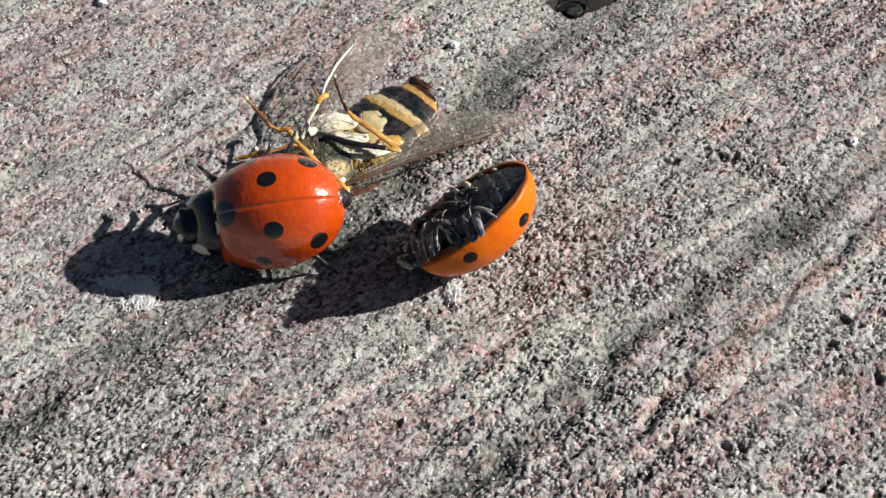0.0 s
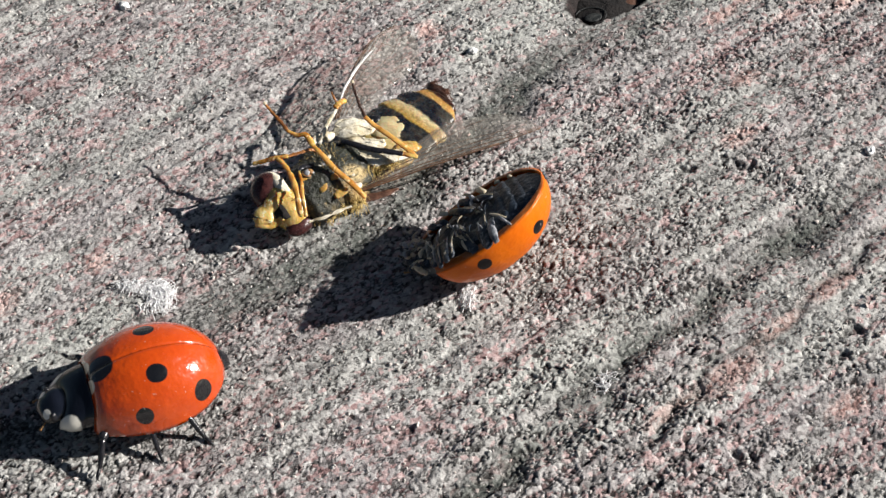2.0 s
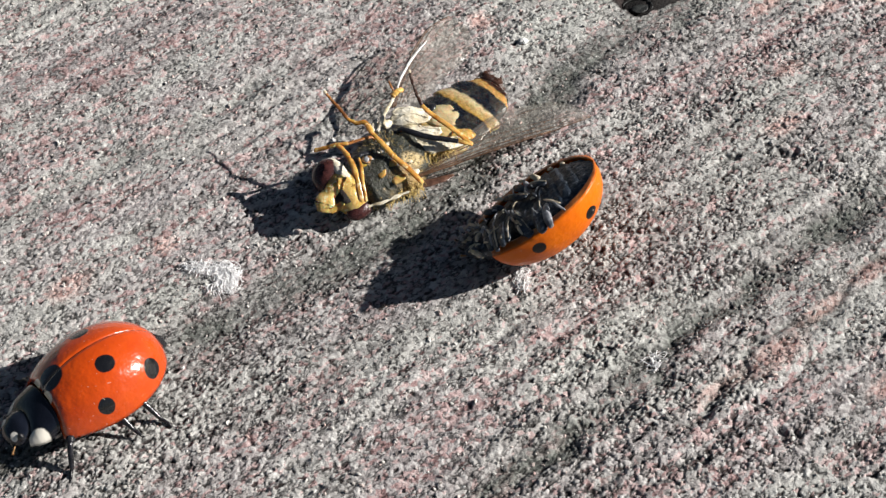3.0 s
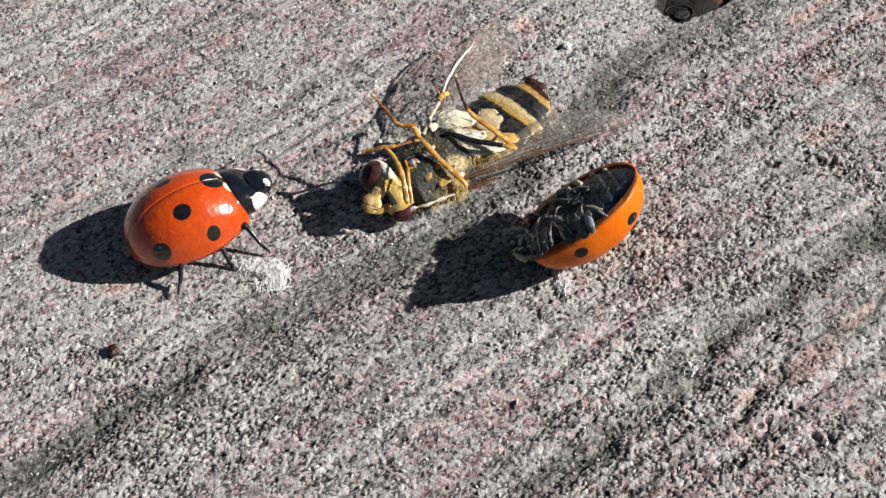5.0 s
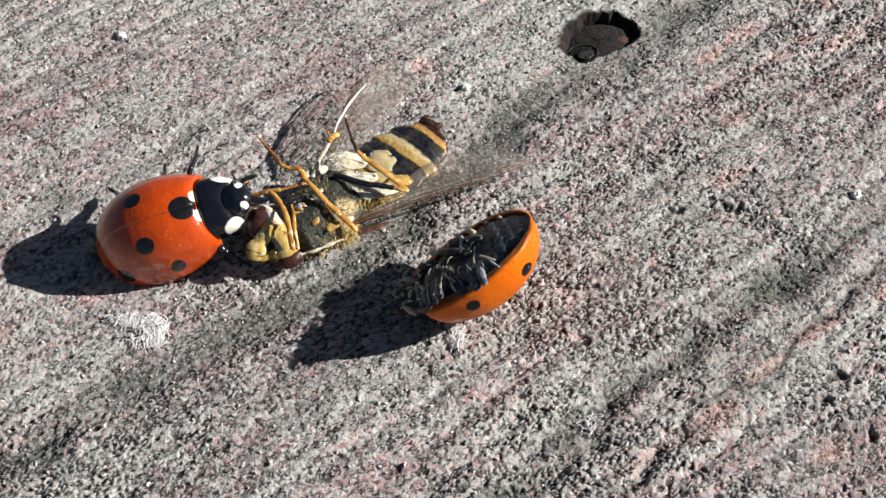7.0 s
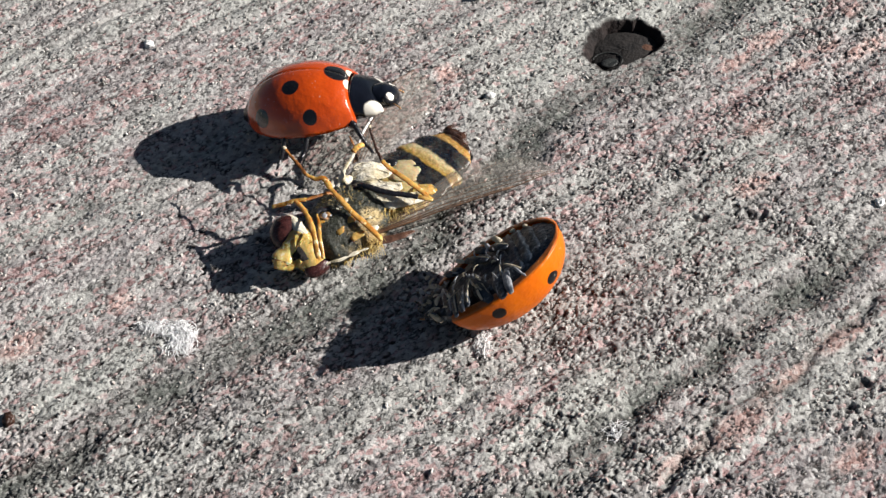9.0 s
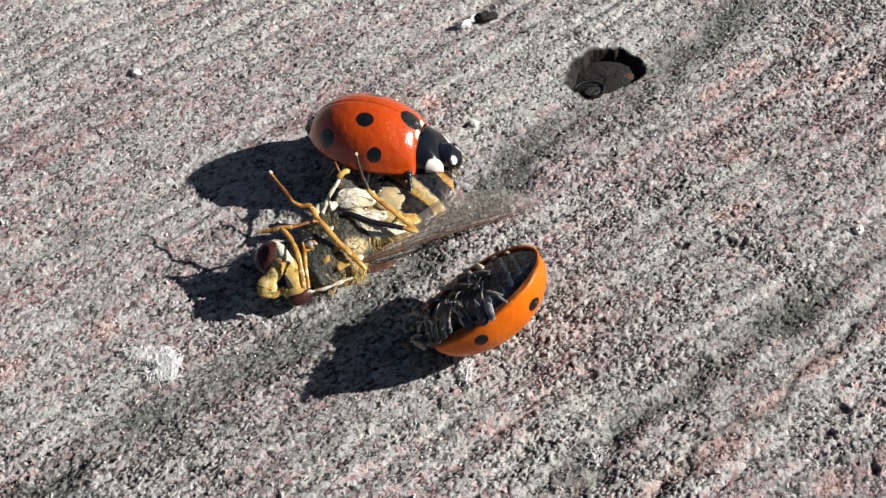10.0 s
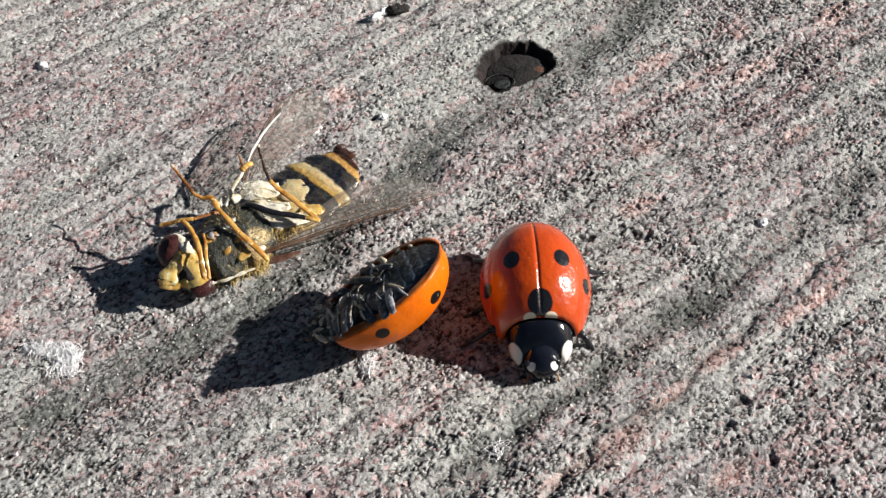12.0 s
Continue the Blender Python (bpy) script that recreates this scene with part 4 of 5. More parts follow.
def fly_body():
    bm = bmesh.new()
    loft(bm, smoothed([(-1.75, -1.95, 1.45), (-1.35, -1.55, 1.5), (-0.6, -0.85, 1.5), (0.3, -0.05, 1.5), (0.75, 0.4, 1.45)], 5),
         [(0.75 + 0.72 * math.sin(math.pi * (0.12 + 0.80 * i / 20)), 0.55 + 0.80 * math.sin(math.pi * (0.12 + 0.80 * i / 20))) for i in range(21)], 36)
    part("thorax", rumple(bm, 0.16, 1.7, 3), M_THORAX, fly, "dark bronze thorax with golden flank")
    # abdomen: overlapping plates, each a little narrower than the last
    axis = smoothed([(0.25, 0.2, 1.4), (1.25, 1.25, 1.35), (2.32, 2.43, 1.25), (3.12, 3.48, 1.2), (3.80, 4.36, 1.15)], 12)
    n = len(axis) - 1
    bm = bmesh.new()
    sizes = []
    for i in range(n + 1):
        u = i / n
        w = 0.72 + 0.62 * math.sin(math.pi * min(1, 0.15 + 0.62 * u)) - 0.42 * max(0, u - 0.60) / 0.40
        step = 1.0 - 0.09 * ((u * 5.2) % 1.0) ** 3
        sizes.append((1.40 * w * step, (0.34 * w + 0.14) * step))
    loft(bm, axis, sizes, 32)
    part("abdomen", rumple(bm, 0.10, 1.6, 8), M_BANDS, fly, "flattened abdomen with yellow and black bands")
    bm = bmesh.new()
    blob(bm, (3.80, 4.60, 1.25), (0.40, 0.70, 0.36), (0, 0, 52), 0.35, 3)
    blob(bm, (4.22, 4.70, 1.35), (0.16, 0.13, 0.13), (0, 0, 48), 0.3, 5, 10, 8)
    blob(bm, (3.55, 5.02, 1.45), (0.22, 0.16, 0.16), (0, 0, 30), 0.3, 6, 10, 8)
    part("tail", rumple(bm, 0.06, 3.5), M_TAIL, fly, "dark brown tail end")
    for points, wide, thick, mat, label in (
            ([(-0.48, 1.55, 2.15), (0.3, 1.6, 2.3), (1.15, 1.72, 2.15)], 0.62, 0.11, M_CREAM, "shrivelled cream belly plate"),
            ([(-0.05, 0.5, 2.25), (0.6, 0.02, 2.3), (1.3, -0.2, 2.25), (2.0, -0.1, 2.2), (2.7, 0.2, 2.1)], 0.46, 0.12, M_CREAM, "shrivelled cream belly plate"),
            ([(0.1, 0.9, 2.15), (0.9, 0.7, 2.2), (1.7, 0.65, 2.15)], 0.40, 0.10, M_CREAM, "shrivelled cream belly plate"),
            ([(0.55, -0.45, 2.0), (1.5, -0.35, 2.05), (2.4, 0.15, 2.0), (3.1, 0.85, 1.7)], 0.20, 0.16, M_AMBER, "yellow fold of the belly"), ([(2.2, 0.5, 1.9), (2.7, 0.75, 1.9), (3.1, 1.1, 1.7)], 0.44, 0.10, M_AMBER, "yellow fold of the belly"),
            ([(1.0, 1.95, 1.85), (1.6, 1.95, 1.95), (2.3, 1.75, 1.8)], 0.72, 0.10, M_TAN, "translucent tan belly plate"),
            ([(0.75, 2.15, 1.95), (1.1, 2.35, 2.0), (1.3, 2.7, 1.9)], 0.22, 0.12, M_BLACK, "black fold"),
            ([(0.0, -1.3, 2.2), (0.3, -1.45, 2.25)], 0.20, 0.18, M_CREAM, "pale hip plate"), ([(0.55, -1.6, 2.0), (0.85, -1.5, 2.0)], 0.17, 0.14, M_CREAM, "pale hip plate"),
            ([(-0.1, -0.75, 2.5), (0.05, -0.6, 2.5)], 0.14, 0.12, M_CREAM, "pale hip plate"), ([(-0.9, 1.05, 2.2), (-0.6, 1.4, 2.25)], 0.26, 0.2, M_CREAM, "pale hip plate"),
            ([(-0.85, -2.05, 2.3), (-0.55, -1.85, 2.55)], 0.26, 0.12, M_AMBER, "amber flank plate"), ([(-0.35, -1.7, 2.6), (-0.05, -1.45, 2.65)], 0.24, 0.12, M_AMBER, "amber flank plate"),
            ([(-0.2, -2.2, 2.1), (0.3, -1.95, 2.2)], 0.28, 0.12, M_AMBER, "amber flank plate"), ([(0.35, -1.25, 2.3), (0.6, -1.0, 2.25)], 0.20, 0.12, M_CREAM, "pale hip plate"), ([(-0.65, -0.75, 2.75), (-0.4, -0.55, 2.75)], 0.13, 0.10, M_CREAM, "pale hip plate"),
            ([(-1.35, -2.85, 1.2), (-0.55, -2.6, 1.35), (0.45, -2.2, 1.45)], 0.10, 0.05, M_CREAM, "pale yellow rim of the flank"), ([(-1.35, 0.75, 2.2), (-1.15, 1.25, 2.2)], 0.20, 0.12, M_CREAM, "pale hip plate"), ([(-0.55, -0.35, 2.75), (-0.2, -0.6, 2.7)], 0.11, 0.09, M_GREY, "grey hip joint"),
            ([(-0.4, 0.55, 2.45), (-0.15, 0.2, 2.55), (0.2, -0.1, 2.5)], 0.13, 0.12, M_BLACK, "black hip joint")):
        bm = bmesh.new()
        pts = smoothed(points, 6)
        m = len(pts) - 1
        loft(bm, pts, [(wide * (0.40 + 0.55 * math.sin(math.pi * (0.08 + 0.84 * i / m))), thick * (0.5 + 0.5 * math.sin(math.pi * i / m))) for i in range(m + 1)], 20)
        if mat == M_CREAM and wide > 0.3:
            # crinkled folds along the plate
            side = (pts[-1] - pts[0]).cross(Vector((0, 0, 1))).normalized()
            for f in (-0.75, -0.25, 0.2, 0.7):
                fold = [p + side * wide * (f * (0.6 + 0.4 * math.sin(math.pi * i / m)) + 0.22 * math.sin(4.0 * f + 7.0 * i / m)) + Vector((0, 0, thick * (0.9 - 0.5 * abs(f)))) for i, p in enumerate(pts)]
                loft(bm, fold, [0.022 + 0.022 * math.sin(math.pi * i / m) for i in range(m + 1)], 8)
        part("belly_plate", rumple(rumple(bm, 0.10, 2.6, points[0][0] * 5), 0.035, 7.0, points[0][1]), mat, fly, label)


def fly_scraps():
    """Torn, dried bits of skin over the flank and at the hips."""
    rng = random.Random(12)
    for k in range(16):
        along, across = rng.uniform(-0.9, 0.9), rng.uniform(-1.25, -0.35)
        x, y = -0.35 + 0.74 * along - 0.67 * across * -1, -0.62 + 0.67 * along + 0.74 * across
        z = 1.5 + 1.42 * math.sqrt(max(0.0, 1 - (across / 1.45) ** 2))
        turn = rng.uniform(0, math.pi)
        d = Vector((math.cos(turn), math.sin(turn), rng.uniform(-0.3, 0.3))) * rng.uniform(0.10, 0.26)
        bm = bmesh.new()
        p = Vector((x, y, z))
        loft(bm, [p - d, p - d * 0.4 + Vector((0, 0, 0.05)), p + d * 0.4 + Vector((0, 0, 0.05)), p + d], [(0.05, 0.03), (0.13, 0.05), (0.11, 0.05), (0.03, 0.02)], 10)
        mat = (M_CREAM, M_AMBER, M_GREY, M_CREAM, M_TAWNY)[k % 5]
        part("dry_scrap", rumple(bm, 0.06, 4.0, k), mat, fly)


def fly_head():
    bm = bmesh.new()
    blob(bm, (-2.35, -2.10, 1.40), (0.78, 1.15, 1.0), (0, 0, 39), 0.06, 4, 30, 20)
    head = part("head", rumple(bm, 0.05, 3.0), M_FACE, fly, "pale yellow face")
    for place, size, turn in (((-3.15, -1.48, 1.70), (0.76, 0.68, 0.88), 50), ((-1.74, -2.80, 1.0), (0.64, 0.38, 0.46), 38)):
        bm = bmesh.new()
        blob(bm, place, size, (0, 0, turn), 0.02, 1, 30, 20)
        part("eye", bm, M_EYE, head, "large dark maroon compound eye")
    # mouth: a swollen yellow rim about a dark blob that stands in for the shaded hollow
    bm = bmesh.new()
    ring, thick = [], []
    for i in range(29):
        a = 2 * math.pi * i / 28
        ring.append(Vector((-2.60, -2.92, 1.95)) + Vector((-0.52, -0.25, -0.10)) * math.cos(a) + Vector((-0.11, -0.33, -0.30)) * -math.sin(a) * 1.25)
        thick.append(0.17 + 0.10 * math.cos(a - 0.6) + 0.04 * math.sin(3 * a + 1))
    loft(bm, ring, [(1.25 * w, 0.75 * w) for w in thick], 16, (0.1, -0.5, 0.85), False)
    part("mouth_rim", rumple(rumple(bm, 0.16, 1.9, 2), 0.07, 4.5), M_FACE, head, "swollen yellow mouth rim")
    bm = bmesh.new()
    blob(bm, (-2.36, -2.78, 1.98), (0.50, 0.42, 0.14), (30, 0, 20), 0.3, 2)
    part("mouth_hollow", bm, M_IRON, head, "dark blob standing in for the shaded mouth opening")
    bm = bmesh.new()
    limb(bm, [(-3.14, -0.90, 2.05), (-2.75, -1.35, 2.25), (-2.35, -1.95, 2.2), (-2.1, -2.35, 2.0)], 0.19, 0.22, 5, 10, 0.06)
    part("cheek", rumple(bm, 0.05, 3, 4), M_CREAM, head, "whitish cheek band")
    bm = bmesh.new()
    limb(bm, [(-2.75, -2.45, 2.2), (-2.95, -2.8, 2.15), (-2.85, -3.2, 1.9)], 0.10, 0.10, 4, 8, 0.03)
    part("mouth_fold", rumple(bm, 0.04, 3, 6), M_LEG, head, "orange inner fold of the mouth")


def fly_legs():
    plans = [
        [("thigh", [(1.04, -2.10, 1.9), (0.5, -1.92, 2.6), (-0.04, -1.62, 3.0), (-0.6, -1.15, 3.4), (-1.06, -0.66, 3.6)], 0.15, 0.12, M_LEG), ("shin", [(-1.06, -0.66, 3.6), (-1.35, -0.30, 3.85), (-1.75, -0.25, 3.8), (-2.16, -0.07, 3.9)], 0.16, 0.09, M_LEG),
         ("foot", [(-2.16, -0.07, 3.9), (-2.45, 0.35, 3.95), (-2.63, 0.54, 4.05), (-2.95, 1.0, 4.0), (-3.22, 1.33, 4.15)], 0.085, 0.055, M_RUST), ("claw", [(-3.20, 1.31, 4.13), (-3.30, 1.40, 4.2)], 0.09, 0.07, M_PALE)],
        [("thigh", [(-1.0, -0.4, 2.8), (-1.15, -0.55, 3.2), (-1.6, -0.85, 3.35), (-2.08, -1.1, 3.4)], 0.09, 0.09, M_RUST), ("shin", [(-2.08, -1.1, 3.4), (-2.6, -1.10, 3.35), (-3.1, -1.10, 3.15), (-3.62, -1.04, 2.95)], 0.11, 0.13, M_LEG),
         ("foot", [(-2.55, -1.15, 3.35), (-2.2, -1.6, 3.4), (-1.85, -2.2, 3.35), (-1.62, -2.8, 3.1), (-1.46, -3.41, 2.2)], 0.10, 0.13, M_LEG)],
        [("shin", [(-1.61, -1.7, 3.1), (-1.45, -2.3, 3.1), (-1.36, -2.94, 2.9), (-1.26, -3.41, 2.2)], 0.07, 0.10, M_LEG), ("thigh", [(-0.9, -0.9, 2.6), (-1.3, -1.2, 2.9), (-1.55, -1.4, 3.0), (-1.61, -1.7, 3.1)], 0.15, 0.08, M_BLACK)],
        [("thigh", [(-0.12, 0.33, 2.6), (0.15, 0.15, 2.9), (1.19, -0.38, 3.0), (2.0, -0.52, 2.95), (2.63, -0.59, 2.85)], 0.17, 0.14, M_BLACK), ("knee", [(2.63, -0.59, 2.85), (2.95, -0.66, 2.85), (3.23, -0.71, 2.75)], 0.13, 0.11, M_LEG),
         ("shin", [(3.23, -0.71, 2.75), (2.7, -0.36, 3.05), (2.12, 0.04, 3.3), (1.5, 0.5, 3.45), (1.06, 0.83, 3.7)], 0.13, 0.13, M_LEG), ("foot", [(1.06, 0.83, 3.7), (0.85, 1.2, 3.95), (0.76, 1.43, 4.1), (0.6, 1.85, 4.3), (0.52, 2.13, 4.5)], 0.085, 0.05, M_TAIL),
         ("claw", [(0.52, 2.13, 4.5), (0.50, 2.25, 4.55)], 0.09, 0.07, M_PALE)],
        [("shin", [(-1.1, 0.75, 2.2), (-0.9, 1.1, 2.5), (-0.75, 1.45, 2.7), (-0.5, 1.9, 2.85), (-0.34, 2.28, 2.95)], 0.12, 0.09, M_CREAM), ("foot", [(-0.45, 2.20, 2.95), (-0.2, 2.45, 3.05), (-0.03, 2.62, 2.95)], 0.14, 0.12, M_LEG), ("claw", [(-0.35, 2.4, 3.0), (-0.5, 2.6, 3.2), (-0.61, 2.84, 3.3)], 0.06, 0.045, M_RUST)],
    ]
    for k, plan in enumerate(plans):
        leg = None
        for name, points, r0, r1, mat in plan:
            bm = bmesh.new()
            line = smoothed(points, 8)
            m = len(line) - 1
            beads = 5 if name == "foot" else 1
            loft(bm, line, [tuple((r0 + (r1 - r0) * i / m) * (0.86 + (0.30 * abs(math.sin(math.pi * beads * i / m)) if beads > 1 else 0.22 * math.sin(math.pi * i / m))) * w for w in ((0.98, 0.72) if name == 'foot' else (0.90, 0.62))) for i in range(m + 1)], 10)
            rumple(bm, 0.024, 3.6, k * 2.0 + r0 * 30)
            if leg is None:
                leg = part("leg", bm, mat, fly)
            else:
                part(name, bm, mat, leg)


def fly_wing(lead, trail, veins, label):
    """A thin membrane between its front and hind edges, with raised veins."""
    a, b = smoothed(lead, 8), smoothed(trail, 24)
    n, across = 24, 8

    def along(line, u):
        f = u * (len(line) - 1)
        i = min(int(f), len(line) - 2)
        return line[i].lerp(line[i + 1], f - i)

    def at(u, v):
        p = along(a, u).lerp(along(b, u), v)
        p.z += 0.10 * math.sin(9 * v) * math.sin(math.pi * u) + 0.10 * noise.noise(Vector((u * 5, v * 4, 1)))
        return p

    bm = bmesh.new()
    top = [[bm.verts.new(at(i / n, j / across)) for j in range(across + 1)] for i in range(n + 1)]
    low = [[bm.verts.new(at(i / n, j / across) - Vector((0, 0, 0.015))) for j in range(across + 1)] for i in range(n + 1)]
    for g in (top, low):
        for i in range(n):
            for j in range(across):
                bm.faces.new((g[i][j], g[i + 1][j], g[i + 1][j + 1], g[i][j + 1]))
    for i in range(n):
        for j in (0, across):
            bm.faces.new((top[i][j], top[i + 1][j], low[i + 1][j], low[i][j]))
    wing = part("wing", bm, M_WING, fly, label)
    for (u0, v0), (u1, v1), r in veins:
        bm = bmesh.new()
        pts = [at(u0 + (u1 - u0) * k / 14, v0 + (v1 - v0) * k / 14) for k in range(15)]
        loft(bm, pts, [0.9 * r * (1 - 0.5 * k / 14) for k in range(15)], 6)
        part("vein", bm, M_VEIN, wing)
    return wing


VEINS = [((0, 0.0), (1, 0.0), 0.05), ((0.02, 0.06), (0.75, 0.03), 0.04), ((0.02, 0.10), (0.92, 0.12), 0.03), ((0.05, 0.2), (0.95, 0.28), 0.022), ((0.05, 0.3), (0.85, 0.55), 0.02),
         ((0.1, 0.4), (0.6, 0.85), 0.02), ((0.1, 0.6), (0.4, 0.97), 0.018), ((0.45, 0.12), (0.5, 0.42), 0.016), ((0.66, 0.24), (0.70, 0.62), 0.016)]
fly_body()
fly_scraps()
fly_head()
fly_legs()
fly_wing([(0.5, -1.60, 1.6), (2.0, -0.95, 1.6), (4.1, 0.15, 1.5), (6.5, 1.35, 1.3), (8.3, 2.55, 1.0)], [(2.3, 0.3, 1.8), (3.46, 1.5, 1.8), (4.7, 2.5, 1.6), (6.2, 3.15, 1.3), (7.5, 3.15, 1.1), (8.3, 2.55, 1.0)], VEINS, "clear brown-veined wing spread on the board")
fly_wing([(-0.56, 2.43, 2.0), (-0.26, 3.9, 2.4), (0.35, 6.0, 2.5), (0.9, 7.3, 2.4), (1.75, 8.3, 2.2)], [(0.6, 2.56, 1.8), (1.3, 4.3, 1.5), (2.1, 5.8, 1.1), (2.75, 7.1, 1.0), (2.6, 8.1, 1.5), (1.75, 8.3, 2.2)], VEINS, "clear wing with a painted glint on its front edge, held up on edge")

# flat reddish-brown strip below the wing root
bm = bmesh.new()
line = smoothed([(-0.69, -2.22, 1.1), (0.49, -1.69, 1.15), (1.68, -1.24, 1.1), (2.25, -0.83, 1.0)], 5)
loft(bm, line, [(0.06 + 0.15 * math.sin(math.pi * i / 15), 0.03) for i in range(16)], 14)
part("wing_scale", rumple(bm, 0.06, 3.0, 5), M_REDDISH, fly, "flat reddish-brown strip below the wing root")
# pale tube that paints the sun's glint on the curled front edge
bm = bmesh.new()
limb(bm, [(-0.40, 3.0, 2.25), (-0.26, 3.75, 2.45), (0.10, 4.8, 2.52), (0.49, 5.66, 2.52), (0.85, 6.3, 2.5)], 0.022, 0.022, 5, 8, 0.055)
part("wing_edge", bm, M_GLINT, fly, "painted sun glint along the front edge of the wing")


def fly_hair():
    """Short golden hairs: a fringe below the flank, and finer ones all over the thorax."""
    rng = random.Random(4)
    for count, ends, reach, thick, mat in ((300, ((-1.6, -2.35, 0.9), (0.9, -1.9, 1.2)), 0.45, 0.016, M_HAIR), (300, ((0.7, -0.95, 1.75), (2.3, 0.0, 1.8)), 0.40, 0.016, M_HAIR), (420, None, 0.38, 0.013, M_HAIR), (900, None, 0.42, 0.018, M_DARKHAIR)):
        bm = bmesh.new()
        for k in range(count):
            if ends:
                base = Vector(ends[0]).lerp(Vector(ends[1]), rng.random()) + Vector((rng.uniform(-0.2, 0.2), rng.uniform(-0.05, 0.35), rng.uniform(-0.2, 0.5)))
                d = Vector((rng.uniform(-0.2, 0.5), rng.uniform(-1, -0.4), rng.uniform(-0.5, 0.3)))
            else:
                a, h = rng.uniform(0, 2 * math.pi), rng.uniform(0.1, 1)
                d = Vector((math.cos(a) * math.sqrt(1 - h * h), math.sin(a) * math.sqrt(1 - h * h), h))
                base = Vector((-0.55, -0.75, 1.45)) + Vector((d.x * 1.35, d.y * 1.35, d.z * 1.3)) * 0.98
                d = d + Vector((rng.uniform(-0.7, 0.7), rng.uniform(-0.7, 0.7), rng.uniform(-0.3, 0.3)))
            tip = base + d.normalized() * reach * rng.uniform(0.6, 1.2)
            limb(bm, [base, (base + tip) / 2 + Vector((0, 0, 0.03)), tip], thick, thick * 0.4, 2, 4)
        part("hair", bm, mat, fly, "short golden hair" if mat == M_HAIR else "short dark hair")


fly_hair()
# the dry body has settled and leans back towards its wing tips
SETTLED = Matrix(((1, 0, -0.0605, 0), (0, 1, 0.288, 0), (0, 0, 0.69, 0), (0, 0, 0, 1)))
for ob in fly.children_recursive:
    ob.data.transform(SETTLED)


# ---- small things on the board ----
def fluff(name, patches, seed, label):
    """A tangle of fine white fibres; patches: middle, half-widths, turn of the fibres and how many."""
    rng = random.Random(seed)
    bm = bmesh.new()
    for x, y, wide, deep, turn, count in patches:
        for k in range(count):
            a, r = rng.uniform(0, 2 * math.pi), rng.random() ** 0.6
            u, v = wide * r * math.cos(a), deep * r * math.sin(a)
            t = radians(turn)
            px, py = x + u * math.cos(t) - v * math.sin(t), y + u * math.sin(t) + v * math.cos(t)
            t += rng.gauss(0, 0.9)
            d = Vector((math.cos(t), math.sin(t), 0))
            side = Vector((-d.y, d.x, 0)) * rng.uniform(-0.3, 0.3)
            reach = rng.uniform(0.25, 0.9)
            lift = rng.uniform(0.0, 0.16) * (1 - r * 0.6)
            pts = []
            for i in range(4):
                q = Vector((px, py, 0)) + d * reach * (i / 3 - 0.5) + side * math.sin(math.pi * i / 3)
                q.z = level(q.x, q.y) + 0.05 + lift
                pts.append(q)
            limb(bm, pts, rng.uniform(0.010, 0.022), 0.008, 3, 4)
    return tagged(part(name, bm, M_FLUFF), label, "fluff")


def fleck(x, y, size, turn, seed, mat, label):
    bm = bmesh.new()
    blob(bm, (x, y, level(x, y) + size[2] * 0.35), size, (10, 15, turn), 0.55, seed, 16, 10)
    return tagged(part("mineral_fleck", rumple(bm, 0.05, 5.0, seed), mat), label, "fleck", "pale flecks on the board")


fluff("white_fluff", [(-11.78, -4.35, 0.75, 0.42, -75, 210), (-12.5, -3.95, 0.8, 0.35, -15, 90), (-13.2, -3.85, 0.7, 0.14, -20, 45), (-12.1, -4.8, 0.5, 0.35, 60, 50)], 1, "tangle of white fluff stuck to the board")
fluff("white_fluff", [(0.75, -4.65, 0.45, 0.12, 80, 42), (0.85, -4.95, 0.3, 0.15, 70, 12)], 2, "small white wisp beneath the dead ladybird")
fluff("white_fluff", [(6.2, -8.75, 0.42, 0.05, 55, 18), (6.0, -9.0, 0.22, 0.08, -10, 9)], 5, "thin white wisp caught in a groove")
for x, y, size, turn, seed in ((-16.54, 13.97, (0.26, 0.22, 0.16), 20, 1), (17.66, 2.94, (0.26, 0.2, 0.16), 60, 2), (0.6, 9.95, (0.24, 0.18, 0.14), 30, 3),
                               (-0.15, 17.15, (0.45, 0.22, 0.25), 35, 4), (0.25, 17.6, (0.3, 0.2, 0.2), 70, 5)):
    fleck(x, y, size, turn, seed, M_QUARTZ, "small white mineral fleck on the board")
# near-black lump put where a shaded crack opens beside the flake
fleck(0.95, 17.75, (0.6, 0.35, 0.25), 30, 7, M_IRON, "dark lump standing in for a shaded crack beside a white fleck")


bm = bmesh.new()
blob(bm, (-18.27, -8.53, level(-18.27, -8.53) + 0.10), (0.26, 0.30, 0.20), (10, 0, 20), 0.6, 9, 14, 10)
tagged(part("dark_crumb", bm, M_TAIL), "small dark brown crumb lying on the board", "crumb")


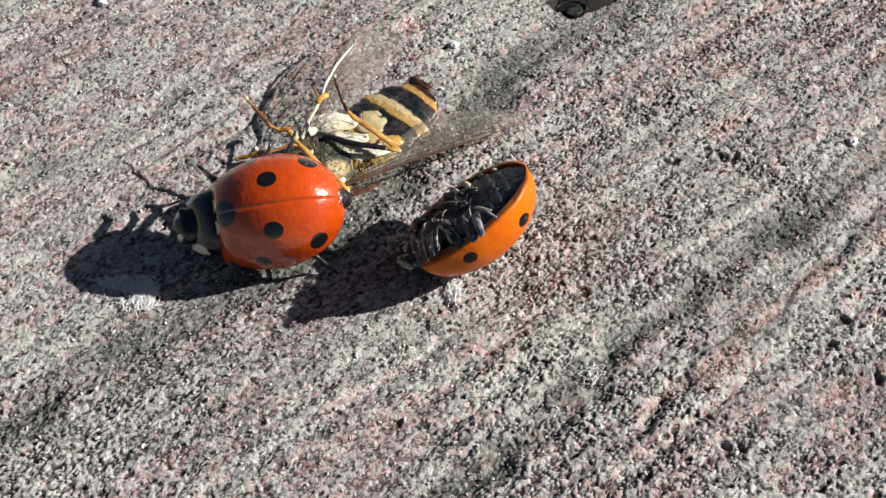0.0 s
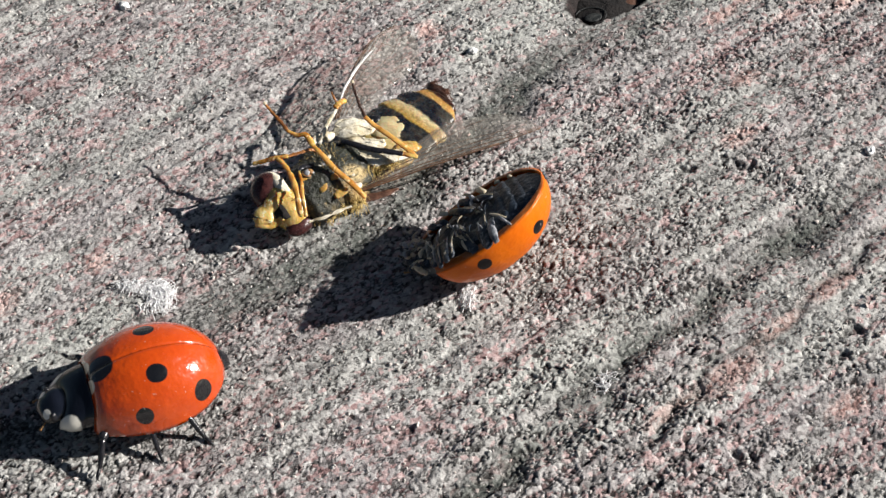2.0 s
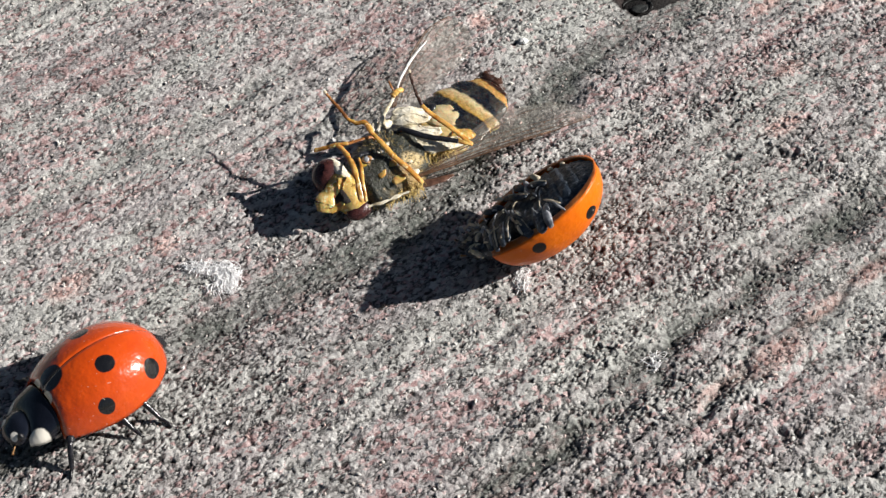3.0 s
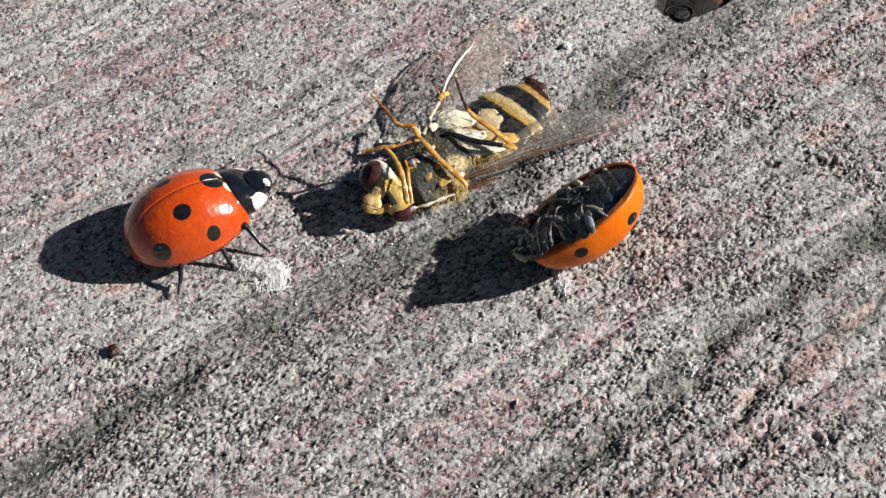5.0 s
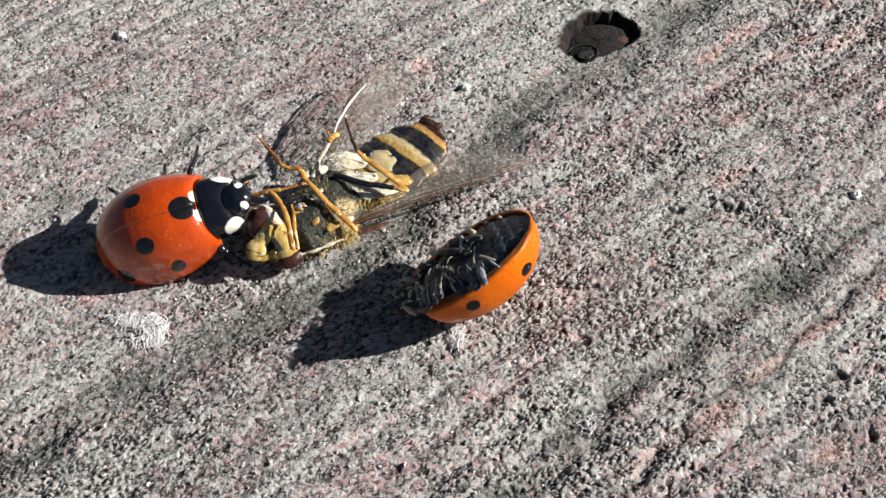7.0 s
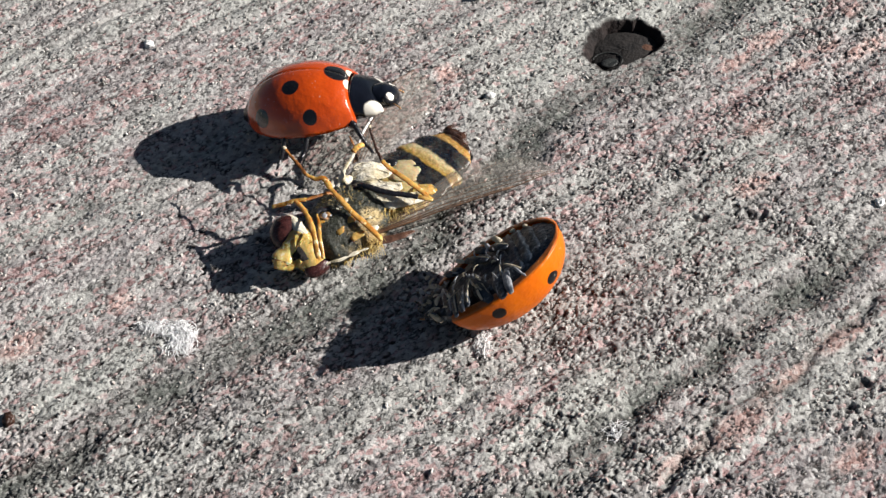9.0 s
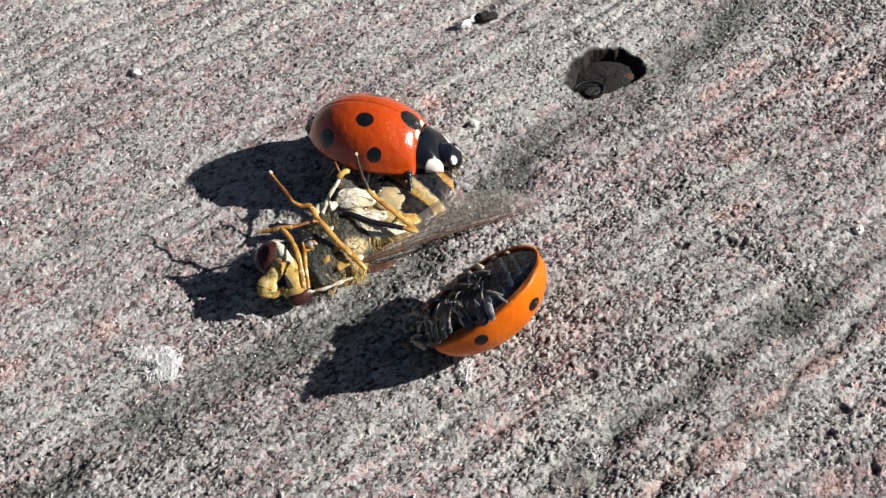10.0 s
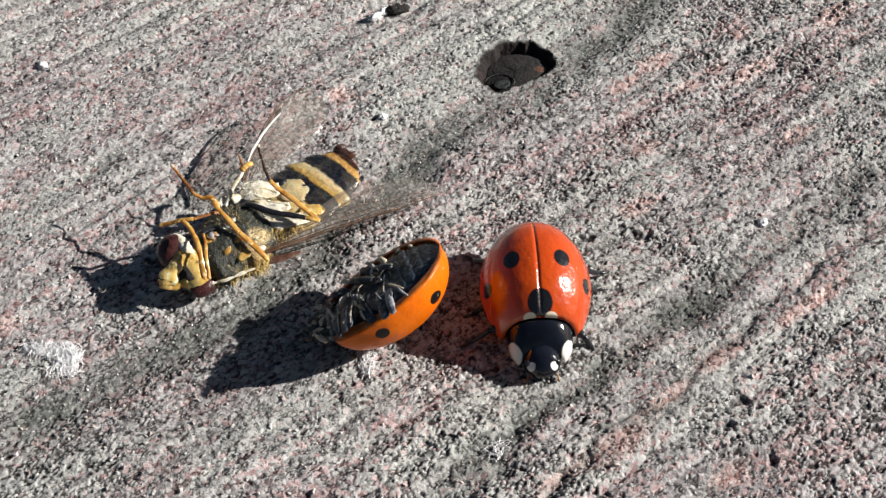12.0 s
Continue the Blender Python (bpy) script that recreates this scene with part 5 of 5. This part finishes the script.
def nail():
    """A rusted nail head sunk in its hole."""
    root = new("nail")
    root.matrix_world = pose(HOLE[0] * U, HOLE[1] * U, -0.62 * U, 2, -3, 0)
    bm = bmesh.new()
    rings = []
    for r, z in ((1.86, -0.35), (1.88, -0.06), (1.72, 0.06), (1.2, 0.16), (0.5, 0.24), (0.02, 0.25)):
        rings.append([bm.verts.new((r * math.cos(a) * (1 + 0.05 * noise.noise(Vector((2.5 * math.cos(a), 2.5 * math.sin(a), 4)))), 0.86 * r * math.sin(a), z + 0.07 * noise.noise(Vector((3 * math.cos(a), 3 * math.sin(a), r * 2))))) for a in (2 * math.pi * k / 28 for k in range(28))])
    for p, q in zip(rings, rings[1:]):
        for k in range(28):
            bm.faces.new((p[k], p[(k + 1) % 28], q[(k + 1) % 28], q[k]))
    part("nail_head", bm, M_IRON, root)
    bm = bmesh.new()
    line = [Vector((-0.72 + 0.72 * math.cos(a), -0.72 + 0.55 * math.sin(a), 0.27)) for a in (math.pi * (-0.15 + 1.1 * k / 16) for k in range(17))]
    loft(bm, line, [(0.03, 0.025)] * 17, 8)
    part("ring", bm, M_STEEL, root, "thin worn steel ring")
    bm = bmesh.new()
    blob(bm, (-0.62, -0.85, 0.24), (0.42, 0.30, 0.05), (0, 0, 10), 0.1, 3)
    part("core", bm, M_STEEL, root, "grey worn metal core")
    return tagged(root, "dark rusted nail head sunk in the board", "nail")


nail()


# ---- what moves ----
STEPS = [
    (0, -6.32, -1.25, 1.14, -176.4, 8.5, -34.8),
    (0.3, -7.60, -1.49, 0.68, -179.2, 6.5, -28.7),
    (0.5, -7.80, -2.39, 0.50, -165.0, 16.9, -23.9),
    (0.8, -8.46, -3.92, 0.45, -132.8, 3.2, -17.0),
    (1, -9.29, -5.70, 0.40, -116.2, -1.0, -14.5),
    (1.2, -9.34, -6.98, 0.40, -96.3, -3.7, -11.6),
    (1.5, -9.11, -8.52, 0.39, -74.3, 7.2, -10.4),
    (1.8, -10.20, -9.04, 0.35, -118.6, -5.4, -14.5),
    (2, -11.38, -9.33, 0.09, -156.7, -4.3, -3.9),
    (2.2, -13.09, -9.48, -0.09, -175.9, 6.4, -2.0),
    (2.5, -14.52, -8.84, -0.17, -186.0, 3.8, -5.6),
    (2.8, -14.81, -8.88, -0.26, -157.3, 2.5, 3.7),
    (3, -16.09, -10.30, -0.15, -137.5, -0.8, 2.9),
    (3.2, -17.69, -12.03, -0.19, -136.9, -4.2, 1.4),
    (3.5, -20.52, -14.12, 0.08, -165.8, -10.5, 13.6),
    (3.9, -21.90, -15.00, 0.00, -175.0, 0.0, 0.0),
    (4.3, -22.60, -12.00, 0.00, -235.0, 0.0, 0.0),
    (4.7, -20.00, -6.50, 0.00, -298.0, 0.0, 0.0),
    (5.05, -15.20, -1.20, 0.00, -328.0, 0.0, 2.0),
    (5.3, -13.10, 0.17, 0.24, -337.5, 1.7, 8.8),
    (5.5, -13.02, 0.14, 0.25, -340.9, 1.3, 8.9),
    (6, -12.72, 0.45, 0.30, -355.9, 2.9, 20.1),
    (6.2, -12.26, 0.35, 0.54, -364.1, 6.6, 32.0),
    (6.5, -12.15, 0.05, 0.55, -356.8, 5.8, 34.8),
    (6.8, -11.67, 0.14, 0.59, -352.7, -0.4, 28.8),
    (7, -11.95, 0.66, 0.35, -346.2, -15.0, 26.7),
    (7.2, -12.86, 1.24, 0.24, -304.1, -6.3, 7.3),
    (7.6, -12.30, 3.60, 0.10, -292.0, -4.0, 4.0),
    (8.1, -11.30, 6.60, 0.20, -318.0, -6.0, 4.0),
    (8.5, -9.40, 7.40, 0.80, -355.0, -12.0, 6.0),
    (8.8, -8.07, 7.39, 1.20, -376.4, -18.0, 6.8),
    (9, -7.43, 7.42, 0.78, -360.3, -7.3, -10.1),
    (9.2, -6.50, 7.19, 0.96, -368.8, 3.5, -10.2),
    (9.5, -5.57, 7.51, 0.85, -379.1, 4.8, -17.1),
    (9.8, -5.02, 8.13, 0.79, -359.1, -24.1, -7.4),
    (10, -4.13, 7.18, 0.65, -371.1, 10.1, -10.8),
    (10.2, -3.35, 7.39, 0.73, -351.8, 8.5, -6.1),
    (10.5, -1.83, 8.56, 0.52, -348.4, 7.5, 1.3),
    (10.8, -0.67, 8.00, 0.79, -364.2, -6.0, -1.9),
    (11, 2.44, 7.65, 0.75, -377.0, 2.3, -5.0),
    (11.2, 5.21, 6.78, 0.20, -363.8, 0.3, -0.7),
    (11.3, 5.55, 7.38, 0.24, -343.8, 0.7, 5.1),
    (11.5, 5.93, 6.53, 0.15, -381.8, 5.2, -2.4),
    (11.7, 6.59, 4.91, 0.13, -411.6, -0.5, 0.6),
    (12, 7.62, -1.26, 0.08, -446.3, 10.9, -1.9),
]  # seconds, place, yaw, pitch, roll


def motions():
    rows = [(t, pose(x * U, y * U, z * U, roll, pitch, yaw)) for t, x, y, z, yaw, pitch, roll in STEPS]
    walk(live, rows)
    # the fly is nudged where the ladybird feeds on it and climbs over it
    axis = Vector((-0.70, -0.71, 0.0))
    nudges = [(0, 0.0, 0.0, 0), (5.0, 0.0, 0.0, 0), (5.5, 0.0, 0.25, 0), (6.0, 0.0, 0.2, 2), (6.5, -0.05, 0.3, 9), (7.0, 0.0, 0.2, 1), (7.5, 0.0, 0.2, 0),
              (9.0, -0.05, 0.1, 2), (9.5, -0.08, 0.15, -3), (10.5, -0.10, 0.1, -2), (11.2, -0.12, 0.2, 0), (12, -0.12, 0.2, 0)]
    walk(fly, [(t, pose((FLY[0] + dx) * U, (FLY[1] + dy) * U, 0) @ Matrix.Rotation(radians(turn), 4, axis)) for t, dx, dy, turn in nudges])
    # legs step in two threes
    pace = 0.16
    for leg, side, x in live_legs:
        lead = 0 if (side > 0) == (abs(x - 0.55) < 0.1) else 1
        hip = Matrix.Translation((x * U, side * 1.0 * U, 0.75 * U))
        steps = []
        for k in range(int(12 / pace) + 1):
            up = (k + lead) % 2
            steps.append((k * pace, hip @ pose(0, 0, 0, side * (6 if up else -2), 0, side * (13 if up else -13)) @ hip.inverted()))
        steps.append((12.0, steps[-1][1]))
        walk(leg, steps)


motions()
